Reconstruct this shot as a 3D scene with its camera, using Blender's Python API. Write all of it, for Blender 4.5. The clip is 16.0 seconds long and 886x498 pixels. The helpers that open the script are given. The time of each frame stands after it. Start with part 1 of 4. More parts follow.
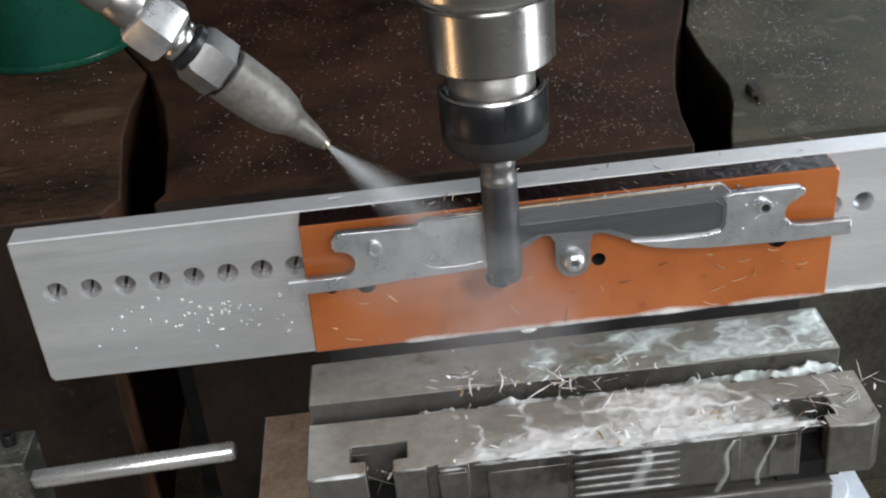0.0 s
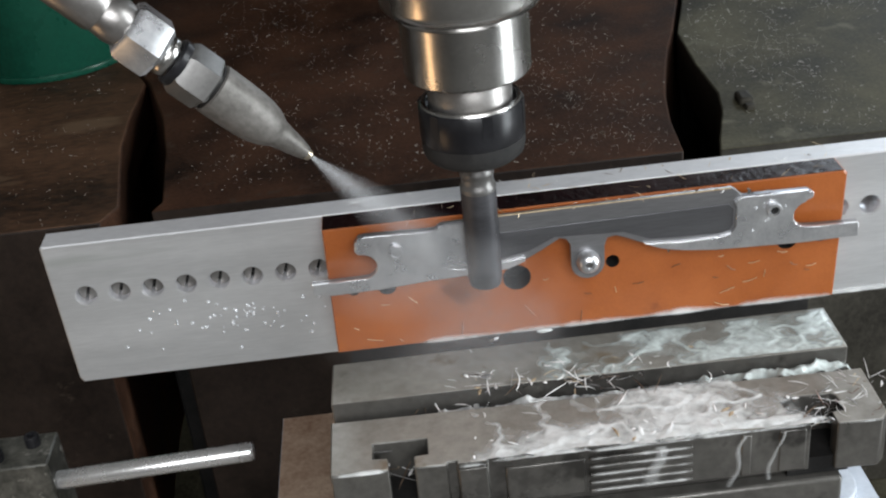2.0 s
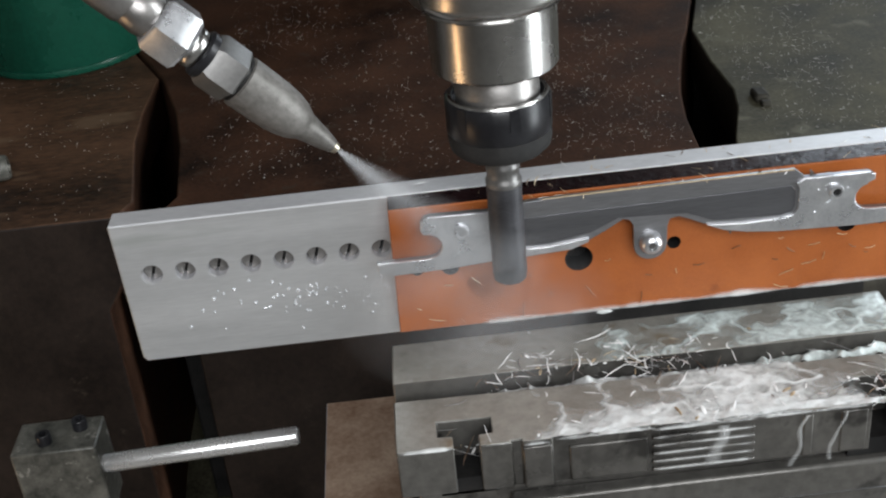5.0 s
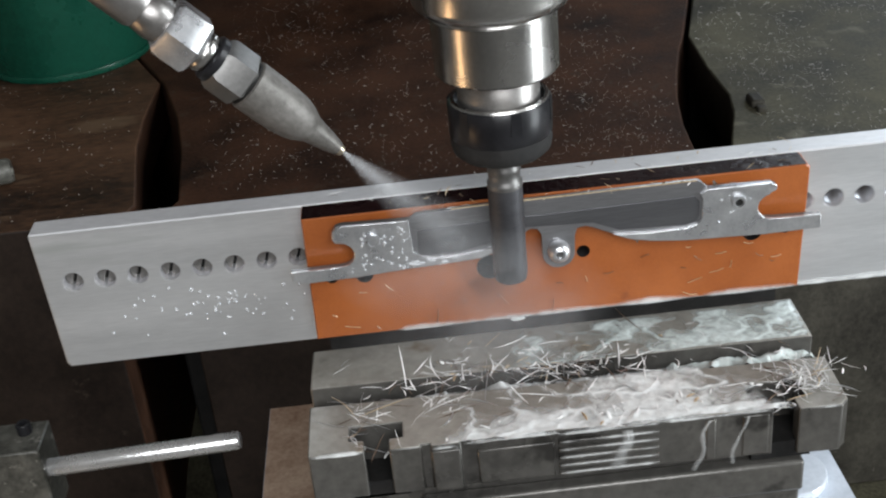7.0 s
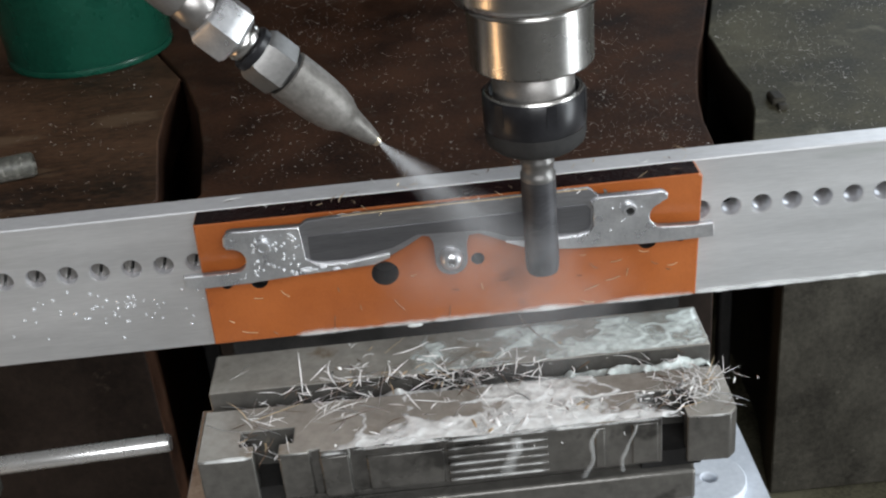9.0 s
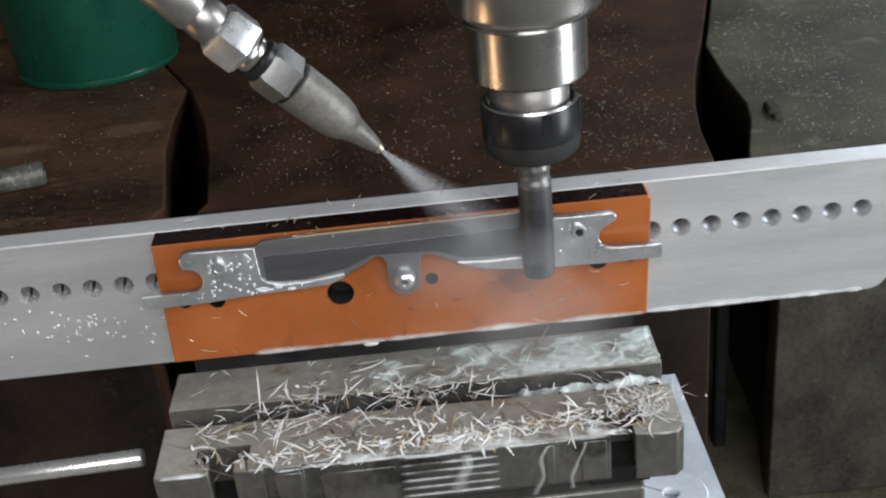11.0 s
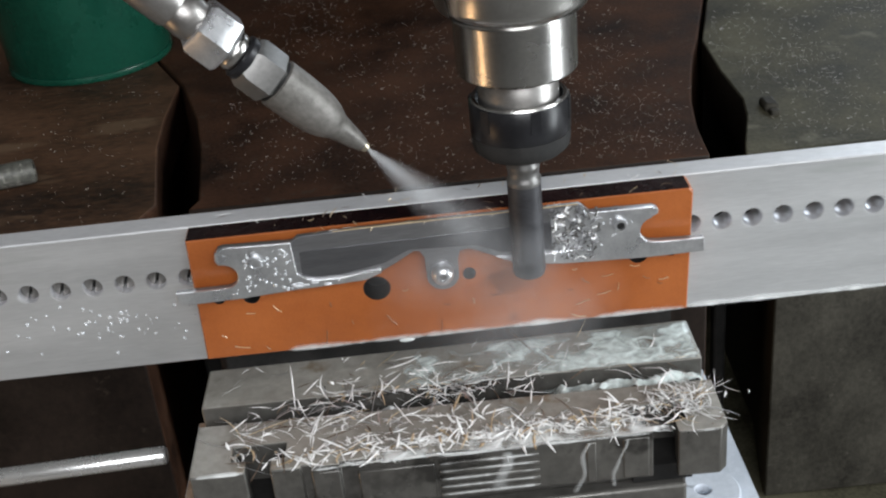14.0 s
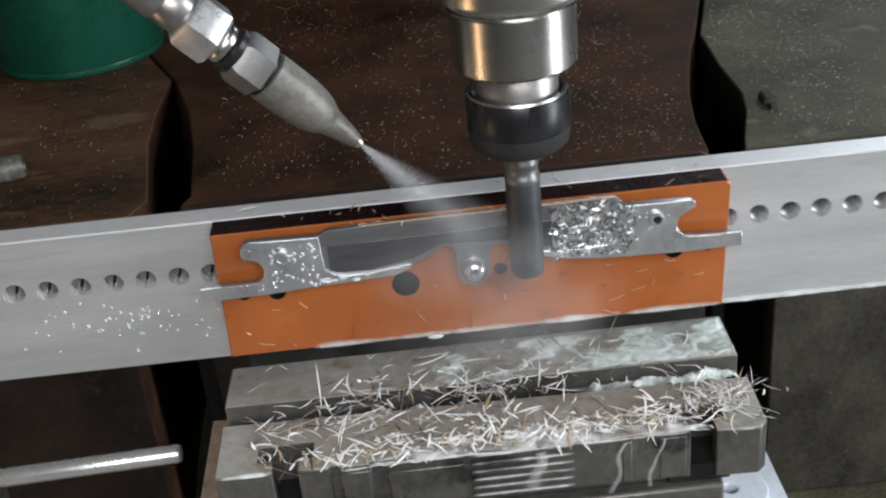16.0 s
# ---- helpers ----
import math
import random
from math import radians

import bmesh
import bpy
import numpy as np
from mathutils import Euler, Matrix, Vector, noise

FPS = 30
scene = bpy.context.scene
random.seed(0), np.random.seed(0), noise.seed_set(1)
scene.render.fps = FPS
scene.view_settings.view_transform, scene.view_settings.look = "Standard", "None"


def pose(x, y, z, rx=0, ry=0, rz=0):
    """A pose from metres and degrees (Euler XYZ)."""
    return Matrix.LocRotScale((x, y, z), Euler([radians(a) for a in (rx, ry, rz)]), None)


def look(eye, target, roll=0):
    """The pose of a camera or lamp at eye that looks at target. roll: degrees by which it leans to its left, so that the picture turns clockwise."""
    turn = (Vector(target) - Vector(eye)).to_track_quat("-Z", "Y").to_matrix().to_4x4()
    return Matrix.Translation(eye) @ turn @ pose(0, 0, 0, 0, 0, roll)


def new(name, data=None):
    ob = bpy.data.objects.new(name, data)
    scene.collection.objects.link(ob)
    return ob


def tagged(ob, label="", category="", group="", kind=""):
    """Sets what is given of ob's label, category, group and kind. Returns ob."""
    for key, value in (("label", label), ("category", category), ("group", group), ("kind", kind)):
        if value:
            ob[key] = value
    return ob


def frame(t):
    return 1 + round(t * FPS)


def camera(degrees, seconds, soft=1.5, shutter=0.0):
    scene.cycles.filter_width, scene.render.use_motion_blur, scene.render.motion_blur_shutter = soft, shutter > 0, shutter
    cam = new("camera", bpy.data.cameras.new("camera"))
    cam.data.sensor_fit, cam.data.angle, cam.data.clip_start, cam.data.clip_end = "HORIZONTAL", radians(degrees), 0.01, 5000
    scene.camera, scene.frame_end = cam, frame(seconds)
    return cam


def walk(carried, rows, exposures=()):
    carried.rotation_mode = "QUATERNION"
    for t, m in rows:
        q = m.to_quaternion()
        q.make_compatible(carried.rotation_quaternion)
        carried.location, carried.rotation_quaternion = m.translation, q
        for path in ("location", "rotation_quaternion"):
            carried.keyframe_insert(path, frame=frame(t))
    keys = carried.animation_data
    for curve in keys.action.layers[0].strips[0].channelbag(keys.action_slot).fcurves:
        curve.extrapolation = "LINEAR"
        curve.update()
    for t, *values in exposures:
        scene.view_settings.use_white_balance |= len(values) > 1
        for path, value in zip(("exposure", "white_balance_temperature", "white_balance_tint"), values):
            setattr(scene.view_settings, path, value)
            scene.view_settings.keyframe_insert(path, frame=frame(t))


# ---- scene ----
# Milling machine close-up: work on a moving table, a still spindle and coolant nozzle.
MM = 0.001
cam = camera(40.3, 16.0, soft=2.2)
VIEW = [
    (0, 0.1048, -0.3072, 0.1759, 60.10, 4.89, -4.39),
    (0.5, 0.1030, -0.3127, 0.1776, 60.22, 5.00, -3.85),
    (1, 0.1069, -0.3155, 0.1795, 60.33, 5.04, -4.19),
    (1.5, 0.1101, -0.3170, 0.1806, 60.39, 5.16, -4.32),
    (2, 0.1107, -0.3167, 0.1806, 60.41, 5.16, -4.33),
    (2.5, 0.1107, -0.3160, 0.1803, 60.39, 5.13, -4.39),
    (3, 0.1104, -0.3170, 0.1806, 60.42, 5.14, -4.36),
    (3.5, 0.1126, -0.3175, 0.1806, 60.44, 5.25, -4.38),
    (4, 0.1096, -0.3141, 0.1792, 60.32, 5.21, -4.16),
    (6.5, 0.1039, -0.3201, 0.1810, 60.46, 4.99, -4.03),
    (7, 0.1032, -0.3221, 0.1819, 60.59, 4.95, -4.13),
    (7.5, 0.1009, -0.3235, 0.1818, 60.63, 4.91, -3.92),
    (8, 0.0996, -0.3257, 0.1825, 60.72, 4.89, -3.83),
    (8.5, 0.0969, -0.3237, 0.1812, 60.56, 4.88, -3.59),
    (9, 0.0962, -0.3243, 0.1813, 60.62, 4.86, -3.58),
    (9.5, 0.0960, -0.3281, 0.1827, 60.74, 4.89, -3.44),
    (10, 0.0957, -0.3329, 0.1845, 60.92, 4.90, -3.38),
    (12.5, 0.0989, -0.3381, 0.1863, 61.21, 4.98, -3.54),
    (13, 0.0982, -0.3369, 0.1858, 61.14, 4.98, -3.45),
    (13.5, 0.0977, -0.3348, 0.1849, 61.04, 4.99, -3.39),
    (14, 0.1002, -0.3313, 0.1839, 60.91, 5.03, -3.53),
    (14.5, 0.0984, -0.3278, 0.1824, 60.77, 5.00, -3.40),
    (15, 0.0983, -0.3264, 0.1818, 60.73, 4.93, -3.59),
    (15.5, 0.0990, -0.3252, 0.1811, 60.74, 4.90, -3.75),
    (16, 0.1001, -0.3224, 0.1803, 60.63, 4.94, -3.76),
]
walk(cam, [(t, pose(*row)) for t, *row in VIEW])

# table travel in mm: slow feed, back off and rapid return, approach, slow feed
TRAVEL = [
    (0, 0.0, 0.2), (1, 5.3, 0.2), (2, 10.6, 0.1), (3, 15.9, 0.1), (4, 21.3, 0), (4.3, 22.6, 0), (4.6, 22.9, 0.6), (4.9, 22.9, 4.6),
    (5.2, 22.9, 7.0), (5.6, 22.4, 7.3), (6, 17.4, 7.3), (6.5, 6.8, 7.3), (7, -4.0, 7.3), (8, -25.1, 7.3),
    (9, -46.2, 7.3), (9.5, -56.8, 7.3), (9.8, -61.4, 7.0), (10, -61.9, 6.3), (10.4, -61.9, 3.2), (10.8, -61.7, 0.6),
    (11.2, -60.2, 0.1), (12.5, -53.6, 0.1), (13, -51.1, 0.1), (14, -45.9, 0.1), (15, -40.6, 0.1), (16, -35.4, 0.1),
]

# ---- light ----
world = bpy.data.worlds.new("workshop_world")
scene.world = world
world.use_nodes = True
world.node_tree.nodes["Background"].inputs[0].default_value = (0.75, 0.85, 1.0, 1)
world.node_tree.nodes["Background"].inputs[1].default_value = 0.25


def area_lamp(name, eye, target, sx, sy, power, colour):
    data = bpy.data.lights.new(name, "AREA")
    data.shape, data.size, data.size_y, data.energy, data.color = "RECTANGLE", sx, sy, power, colour
    ob = new(name, data)
    ob.matrix_world = look(eye, target)
    return ob


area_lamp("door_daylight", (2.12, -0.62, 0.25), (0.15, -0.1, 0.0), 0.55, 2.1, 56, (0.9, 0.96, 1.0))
# unseen front fill, added to brighten the bar's face and the jaw tops
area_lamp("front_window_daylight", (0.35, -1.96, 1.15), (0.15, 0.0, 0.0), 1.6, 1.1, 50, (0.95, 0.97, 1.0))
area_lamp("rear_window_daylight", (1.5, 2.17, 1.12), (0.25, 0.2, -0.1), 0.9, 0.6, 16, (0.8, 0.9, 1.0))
# unseen warm source for the streak on the spindle's left; its form is assumed
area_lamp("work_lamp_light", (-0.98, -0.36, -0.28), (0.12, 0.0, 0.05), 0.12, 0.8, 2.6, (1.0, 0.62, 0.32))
scene.view_settings.exposure = 0.06


# ---- materials ----
def material(name, dark, light, rough=0.5, metal=0.0, scale=60.0, bump=0.15, fine=900.0, rough_var=0.15, stretch=(1, 1, 1), spot=None, spec=0.5):
    """Two colours mixed by two scales of noise, with relief. scale, fine: noise per metre."""
    m = bpy.data.materials.new(name)
    m.use_nodes = True
    nt = m.node_tree
    b = nt.nodes["Principled BSDF"]
    tc = nt.nodes.new("ShaderNodeTexCoord")
    mp = nt.nodes.new("ShaderNodeMapping")
    mp.inputs["Scale"].default_value = stretch
    nt.links.new(tc.outputs["Object"], mp.inputs[0])

    def noise_node(s, d):
        n = nt.nodes.new("ShaderNodeTexNoise")
        n.inputs["Scale"].default_value, n.inputs["Detail"].default_value, n.inputs["Roughness"].default_value = s, d, 0.62
        nt.links.new(mp.outputs[0], n.inputs["Vector"])
        return n
    big, small = noise_node(scale, 6), noise_node(fine, 3)
    mix = nt.nodes.new("ShaderNodeMath")
    mix.operation = "MULTIPLY_ADD"
    nt.links.new(small.outputs[0], mix.inputs[0])
    mix.inputs[1].default_value = 0.45
    nt.links.new(big.outputs[0], mix.inputs[2])
    ramp = nt.nodes.new("ShaderNodeValToRGB")
    ramp.color_ramp.elements[0].position, ramp.color_ramp.elements[0].color = 0.52, (*dark, 1)
    ramp.color_ramp.elements[1].position, ramp.color_ramp.elements[1].color = 0.92, (*light, 1)
    nt.links.new(mix.outputs[0], ramp.inputs[0])
    colour = ramp.outputs[0]
    if spot:
        lim, tint, spot_scale = spot
        n = noise_node(spot_scale, 4)
        r2 = nt.nodes.new("ShaderNodeValToRGB")
        r2.color_ramp.elements[0].position, r2.color_ramp.elements[1].position = lim, lim + 0.07
        nt.links.new(n.outputs[0], r2.inputs[0])
        mx = nt.nodes.new("ShaderNodeMix")
        mx.data_type = "RGBA"
        nt.links.new(r2.outputs[0], mx.inputs[0])
        nt.links.new(colour, mx.inputs[6])
        mx.inputs[7].default_value = (*tint, 1)
        colour = mx.outputs[2]
    nt.links.new(colour, b.inputs["Base Color"])
    rr = nt.nodes.new("ShaderNodeMapRange")
    rr.inputs["To Min"].default_value, rr.inputs["To Max"].default_value = max(0.03, rough - rough_var), min(1, rough + rough_var)
    nt.links.new(big.outputs[0], rr.inputs[0])
    nt.links.new(rr.outputs[0], b.inputs["Roughness"])
    b.inputs["Metallic"].default_value = metal
    b.inputs["Specular IOR Level"].default_value = spec
    if bump:
        bp = nt.nodes.new("ShaderNodeBump")
        bp.inputs["Strength"].default_value, bp.inputs["Distance"].default_value = bump, 0.0006
        nt.links.new(mix.outputs[0], bp.inputs["Height"])
        nt.links.new(bp.outputs[0], b.inputs["Normal"])
    return m


ALU = material("brushed_aluminium", (0.6, 0.61, 0.615), (0.78, 0.79, 0.795), 0.42, 0.8, 25, 0.05, 500, 0.08, (0.3, 1, 3), (0.6, (0.56, 0.585, 0.57), 16))
ALU_WET = material("machined_aluminium", (0.55, 0.56, 0.58), (0.78, 0.79, 0.8), 0.3, 0.9, 120, 0.06, 900, 0.12)
BORE = material("bored_aluminium", (0.52, 0.52, 0.54), (0.72, 0.72, 0.74), 0.36, 0.6, 200, 0.05)
ORANGE = material("orange_phenolic_board", (0.25, 0.066, 0.0145), (0.345, 0.1, 0.024), 0.34, 0.0, 45, 0.06, 1400, 0.12, (1, 1, 1), (0.66, (0.22, 0.06, 0.016), 70))
SCORCH = material("oily_dark_board_edge", (0.003, 0.002, 0.003), (0.016, 0.006, 0.006), 0.26, 0.0, 60, 1.0, 260, 0.18, spec=0.13)
BEVEL = material("freshly_milled_bevel", (0.085, 0.085, 0.09), (0.15, 0.15, 0.157), 0.42, 0.75, 18, 0.05, 700, 0.08, (0.25, 1, 4))
GREYBLADE = material("milled_grey_blade", (0.19, 0.19, 0.195), (0.3, 0.3, 0.31), 0.4, 0.8, 22, 0.05, 700, 0.1, (0.25, 1, 4))
STEEL = material("ground_steel", (0.37, 0.36, 0.345), (0.5, 0.49, 0.47), 0.27, 1.0, 40, 0.02, 900, 0.05)
STEEL_DULL = material("dull_steel", (0.12, 0.117, 0.112), (0.2, 0.196, 0.189), 0.42, 0.7, 50, 0.08, 700)
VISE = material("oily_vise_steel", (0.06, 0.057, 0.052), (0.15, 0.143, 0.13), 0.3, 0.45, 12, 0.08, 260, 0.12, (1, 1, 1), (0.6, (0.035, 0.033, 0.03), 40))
# bare jaw tops, lighter than the sides: the light on them is painted in
VISE_TOP = material("lit_bare_jaw_top", (0.17, 0.16, 0.14), (0.35, 0.335, 0.3), 0.36, 0.12, 16, 0.06, 300, 0.14, (1, 1, 1), (0.6, (0.2, 0.16, 0.115), 45))
# near black puts shade into gaps, slots and bores; also serves dark iron
VISE_DARK = material("near_black_shade_and_iron", (0.006, 0.006, 0.006), (0.02, 0.019, 0.018), 0.6, 0.0, 80, 0.3, spec=0.2)
BLACK_OXIDE = material("black_oxide_steel", (0.006, 0.006, 0.007), (0.016, 0.016, 0.018), 0.34, 0.0, 80, 0.05, 900, 0.08, spec=0.3)
GREY_RUBBER = material("worn_nut_face", (0.014, 0.014, 0.014), (0.028, 0.027, 0.026), 0.75, 0.0, 80, 0.1, spec=0.2)
CARBIDE = material("carbide_cutter", (0.03, 0.03, 0.033), (0.065, 0.065, 0.07), 0.5, 0.5, 60, 0.05, 500, 0.08, (1, 1, 3))
STEEL_SATIN = material("satin_steel", (0.24, 0.228, 0.217), (0.36, 0.345, 0.33), 0.38, 0.9, 60, 0.04, 900, 0.08)
ROD = material("polished_rod", (0.7, 0.7, 0.69), (0.86, 0.86, 0.85), 0.27, 0.8, 60, 0.03, 900, 0.08)
# less metallic copy for the bar's top, standing in for its reflected light
ALU_TOP = material("brightened_aluminium_top", (0.56, 0.56, 0.57), (0.74, 0.74, 0.75), 0.45, 0.4, 30, 0.06, 600, 0.1, (0.4, 1, 1))
NOZZLE = material("grey_sandblasted_steel", (0.085, 0.079, 0.071), (0.19, 0.179, 0.165), 0.5, 0.4, 90, 0.15, 700, 0.12)
# darkened copy of the oily brown casting, with the front's shade in its colour
CAST_FRONT = material("shade_dark_oily_front", (0.005, 0.0032, 0.0024), (0.021, 0.014, 0.0105), 0.6, 0.0, 14, 0.6, 260, 0.2, (1, 1, 1), (0.66, (0.028, 0.021, 0.016), 60), 0.2)
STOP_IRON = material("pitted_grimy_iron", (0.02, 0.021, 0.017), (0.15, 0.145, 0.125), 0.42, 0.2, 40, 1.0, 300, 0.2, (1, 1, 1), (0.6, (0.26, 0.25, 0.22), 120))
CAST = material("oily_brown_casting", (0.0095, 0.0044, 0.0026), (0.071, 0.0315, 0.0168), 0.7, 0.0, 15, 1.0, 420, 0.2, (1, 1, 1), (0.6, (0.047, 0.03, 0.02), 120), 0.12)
# darker side tone of the grey casting, its shade put into the colour
CAST_SIDE = material("shade_toned_side", (0.012, 0.0105, 0.008), (0.05, 0.046, 0.036), 0.65, 0.0, 20, 1.0, 300, 0.2, (1, 1, 1), (0.64, (0.065, 0.06, 0.048), 90), 0.2)
# tan casting's top: grime, plus the light on it put into the colour
CAST_TAN = material("lit_tan_grimy_top", (0.0135, 0.007, 0.0042), (0.108, 0.056, 0.031), 0.6, 0.0, 13, 1.0, 260, 0.2, (0.5, 1, 1), (0.6, (0.12, 0.074, 0.044), 18), 0.2)
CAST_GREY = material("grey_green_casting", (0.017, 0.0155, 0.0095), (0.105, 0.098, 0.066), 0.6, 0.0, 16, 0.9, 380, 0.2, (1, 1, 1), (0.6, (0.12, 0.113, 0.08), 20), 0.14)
GREEN = material("translucent_green_plastic", (0.002, 0.034, 0.021), (0.008, 0.075, 0.046), 0.26, 0.0, 12, 0.03, 300)
BRASS = material("brass_tip", (0.4, 0.35, 0.26), (0.55, 0.49, 0.38), 0.3, 1.0, 200, 0.05)
# one steel plate: its brown and bluish reflections are put into these colours
BROWN_TINT = material("brown_reflection_plate", (0.26, 0.15, 0.095), (0.56, 0.41, 0.3), 0.32, 0.4, 30, 0.2, 500, 0.15)
BLUE_STEEL = material("wet_blue_grey_plate", (0.56, 0.61, 0.68), (0.74, 0.79, 0.86), 0.22, 0.2, 40, 0.05, 500)
CHIP = material("bright_metal_chip", (0.86, 0.85, 0.83), (0.97, 0.97, 0.96), 0.25, 0.1, 200, 0.0)
CHIP_GOLD = material("straw_coloured_chip", (0.5, 0.36, 0.2), (0.78, 0.64, 0.45), 0.3, 0.5, 200, 0.0)
CHIP_DARK = material("brown_burnt_chip", (0.1, 0.07, 0.05), (0.3, 0.22, 0.16), 0.4, 0.7, 200, 0.0)
DUST = material("fine_grey_chips", (0.1, 0.085, 0.07), (0.9, 0.86, 0.8), 0.35, 0.3, 140, 0.0)
WALL = material("grey_workshop_wall", (0.2, 0.19, 0.18), (0.28, 0.27, 0.25), 0.8, 0.0, 3, 0.1, 60)
FLOOR = material("concrete_floor", (0.16, 0.155, 0.15), (0.24, 0.235, 0.22), 0.8, 0.0, 4, 0.2, 80)


def simple(name):
    m = bpy.data.materials.new(name)
    m.use_nodes = True
    return m, m.node_tree, m.node_tree.nodes["Principled BSDF"]


def foam_material(name, tint, low):
    """Wet foam whose cover follows the thickness stored on the mesh."""
    m, t, p = simple(name)
    p.inputs["Base Color"].default_value, p.inputs["Roughness"].default_value = (*tint, 1), 0.22
    tc, n, bp = t.nodes.new("ShaderNodeTexCoord"), t.nodes.new("ShaderNodeTexNoise"), t.nodes.new("ShaderNodeBump")
    t.links.new(tc.outputs["Object"], n.inputs["Vector"])
    n.inputs["Scale"].default_value, n.inputs["Detail"].default_value = 420, 5
    r, thick, mul = t.nodes.new("ShaderNodeMapRange"), t.nodes.new("ShaderNodeAttribute"), t.nodes.new("ShaderNodeMath")
    r.inputs["From Min"].default_value, r.inputs["From Max"].default_value = 0.3, 0.7
    r.inputs["To Min"].default_value, r.inputs["To Max"].default_value = low, 1.0
    thick.attribute_name, mul.operation, mul.use_clamp = "cover", "MULTIPLY", True
    t.links.new(n.outputs[0], r.inputs[0])
    t.links.new(r.outputs[0], mul.inputs[0])
    t.links.new(thick.outputs["Fac"], mul.inputs[1])
    t.links.new(mul.outputs[0], p.inputs["Alpha"])
    bp.inputs["Strength"].default_value, bp.inputs["Distance"].default_value = 0.5, 0.0006
    t.links.new(n.outputs[0], bp.inputs["Height"])
    t.links.new(bp.outputs[0], p.inputs["Normal"])
    return m


FOAM = foam_material("coolant_foam", (0.92, 0.94, 0.93), 0.75)
FILM = foam_material("milky_coolant_film", (0.76, 0.84, 0.82), 0.65)
FOAM_SOLID, nt, b = simple("thick_coolant_foam")
b.inputs["Base Color"].default_value, b.inputs["Roughness"].default_value = (0.74, 0.77, 0.76, 1), 0.3
b.inputs["Alpha"].default_value = 0.62
WATER, nt, b = simple("coolant_droplet")
b.inputs["Base Color"].default_value, b.inputs["Roughness"].default_value = (0.95, 0.97, 1.0, 1), 0.05
b.inputs["Transmission Weight"].default_value, b.inputs["IOR"].default_value = 0.45, 1.33


def haze_material():
    m = bpy.data.materials.new("coolant_haze")
    m.use_nodes = True
    t = m.node_tree
    t.nodes.clear()
    out, mix, both = t.nodes.new("ShaderNodeOutputMaterial"), t.nodes.new("ShaderNodeMixShader"), t.nodes.new("ShaderNodeMixShader")
    clear, white, diff = t.nodes.new("ShaderNodeBsdfTransparent"), t.nodes.new("ShaderNodeBsdfTranslucent"), t.nodes.new("ShaderNodeBsdfDiffuse")
    white.inputs[0].default_value = diff.inputs[0].default_value = (0.86, 0.88, 0.9, 1)
    tc, n = t.nodes.new("ShaderNodeTexCoord"), t.nodes.new("ShaderNodeTexNoise")
    n.inputs["Scale"].default_value, n.inputs["Detail"].default_value = 60, 4
    fade, mul = t.nodes.new("ShaderNodeAttribute"), t.nodes.new("ShaderNodeMath")
    fade.attribute_name, mul.operation = "cover", "MULTIPLY"
    t.links.new(tc.outputs["Object"], n.inputs[0])
    t.links.new(n.outputs[0], mul.inputs[0])
    t.links.new(fade.outputs["Fac"], mul.inputs[1])
    t.links.new(mul.outputs[0], mix.inputs[0])
    t.links.new(diff.outputs[0], both.inputs[1])
    t.links.new(white.outputs[0], both.inputs[2])
    t.links.new(clear.outputs[0], mix.inputs[1])
    t.links.new(both.outputs[0], mix.inputs[2])
    t.links.new(mix.outputs[0], out.inputs[0])
    return m


HAZE = haze_material()
SPRAY, nt, b = simple("coolant_spray_drops")
b.inputs["Base Color"].default_value, b.inputs["Roughness"].default_value = (0.8, 0.82, 0.84, 1), 0.5


# ---- building helpers: all shapes are given in mm ----
def thing(name, origin, label, category, group="", kind=""):
    ob = new(name)
    ob.empty_display_size = 0.01
    ob.location = Vector(origin) * MM
    ob["base"] = [float(c) for c in origin]
    return tagged(ob, label, category, group, kind)


def base_of(ob):
    while ob.parent:
        ob = ob.parent
    return Vector(ob["base"]) if "base" in ob else Vector((0, 0, 0))


def mesh_of(name, bm, mat, origin=(0, 0, 0), smooth=40):
    bmesh.ops.translate(bm, verts=bm.verts, vec=-Vector(origin))
    bmesh.ops.scale(bm, verts=bm.verts, vec=(MM, MM, MM))
    bmesh.ops.recalc_face_normals(bm, faces=bm.faces)
    me = bpy.data.meshes.new(name)
    bm.to_mesh(me)
    bm.free()
    for m in mat if isinstance(mat, (list, tuple)) else [mat]:
        me.materials.append(m)
    if smooth:
        me.shade_smooth()
        me.set_sharp_from_angle(angle=radians(smooth))
    return me


def part(name, bm, mat, parent, label="", bevel=0.0, smooth=40):
    ob = new(name, mesh_of(name, bm, mat, base_of(parent), smooth))
    ob.parent = parent
    if bevel:
        mod = ob.modifiers.new("edge", "BEVEL")
        mod.width, mod.segments, mod.limit_method, mod.angle_limit = bevel * MM, 2, "ANGLE", radians(40)
    return tagged(ob, label)


def solid(name, bm, mat, label, category, kind="", group="", origin=None, bevel=0.0, smooth=40):
    if origin is None:
        xs = [v.co.copy() for v in bm.verts]
        origin = (sum(v.x for v in xs) / len(xs), sum(v.y for v in xs) / len(xs), min(v.z for v in xs))
    ob = new(name, mesh_of(name, bm, mat, origin, smooth))
    ob.location = Vector(origin) * MM
    ob["base"] = [float(c) for c in origin]
    if bevel:
        mod = ob.modifiers.new("edge", "BEVEL")
        mod.width, mod.segments, mod.limit_method, mod.angle_limit = bevel * MM, 2, "ANGLE", radians(40)
    return tagged(ob, label, category, group, kind)


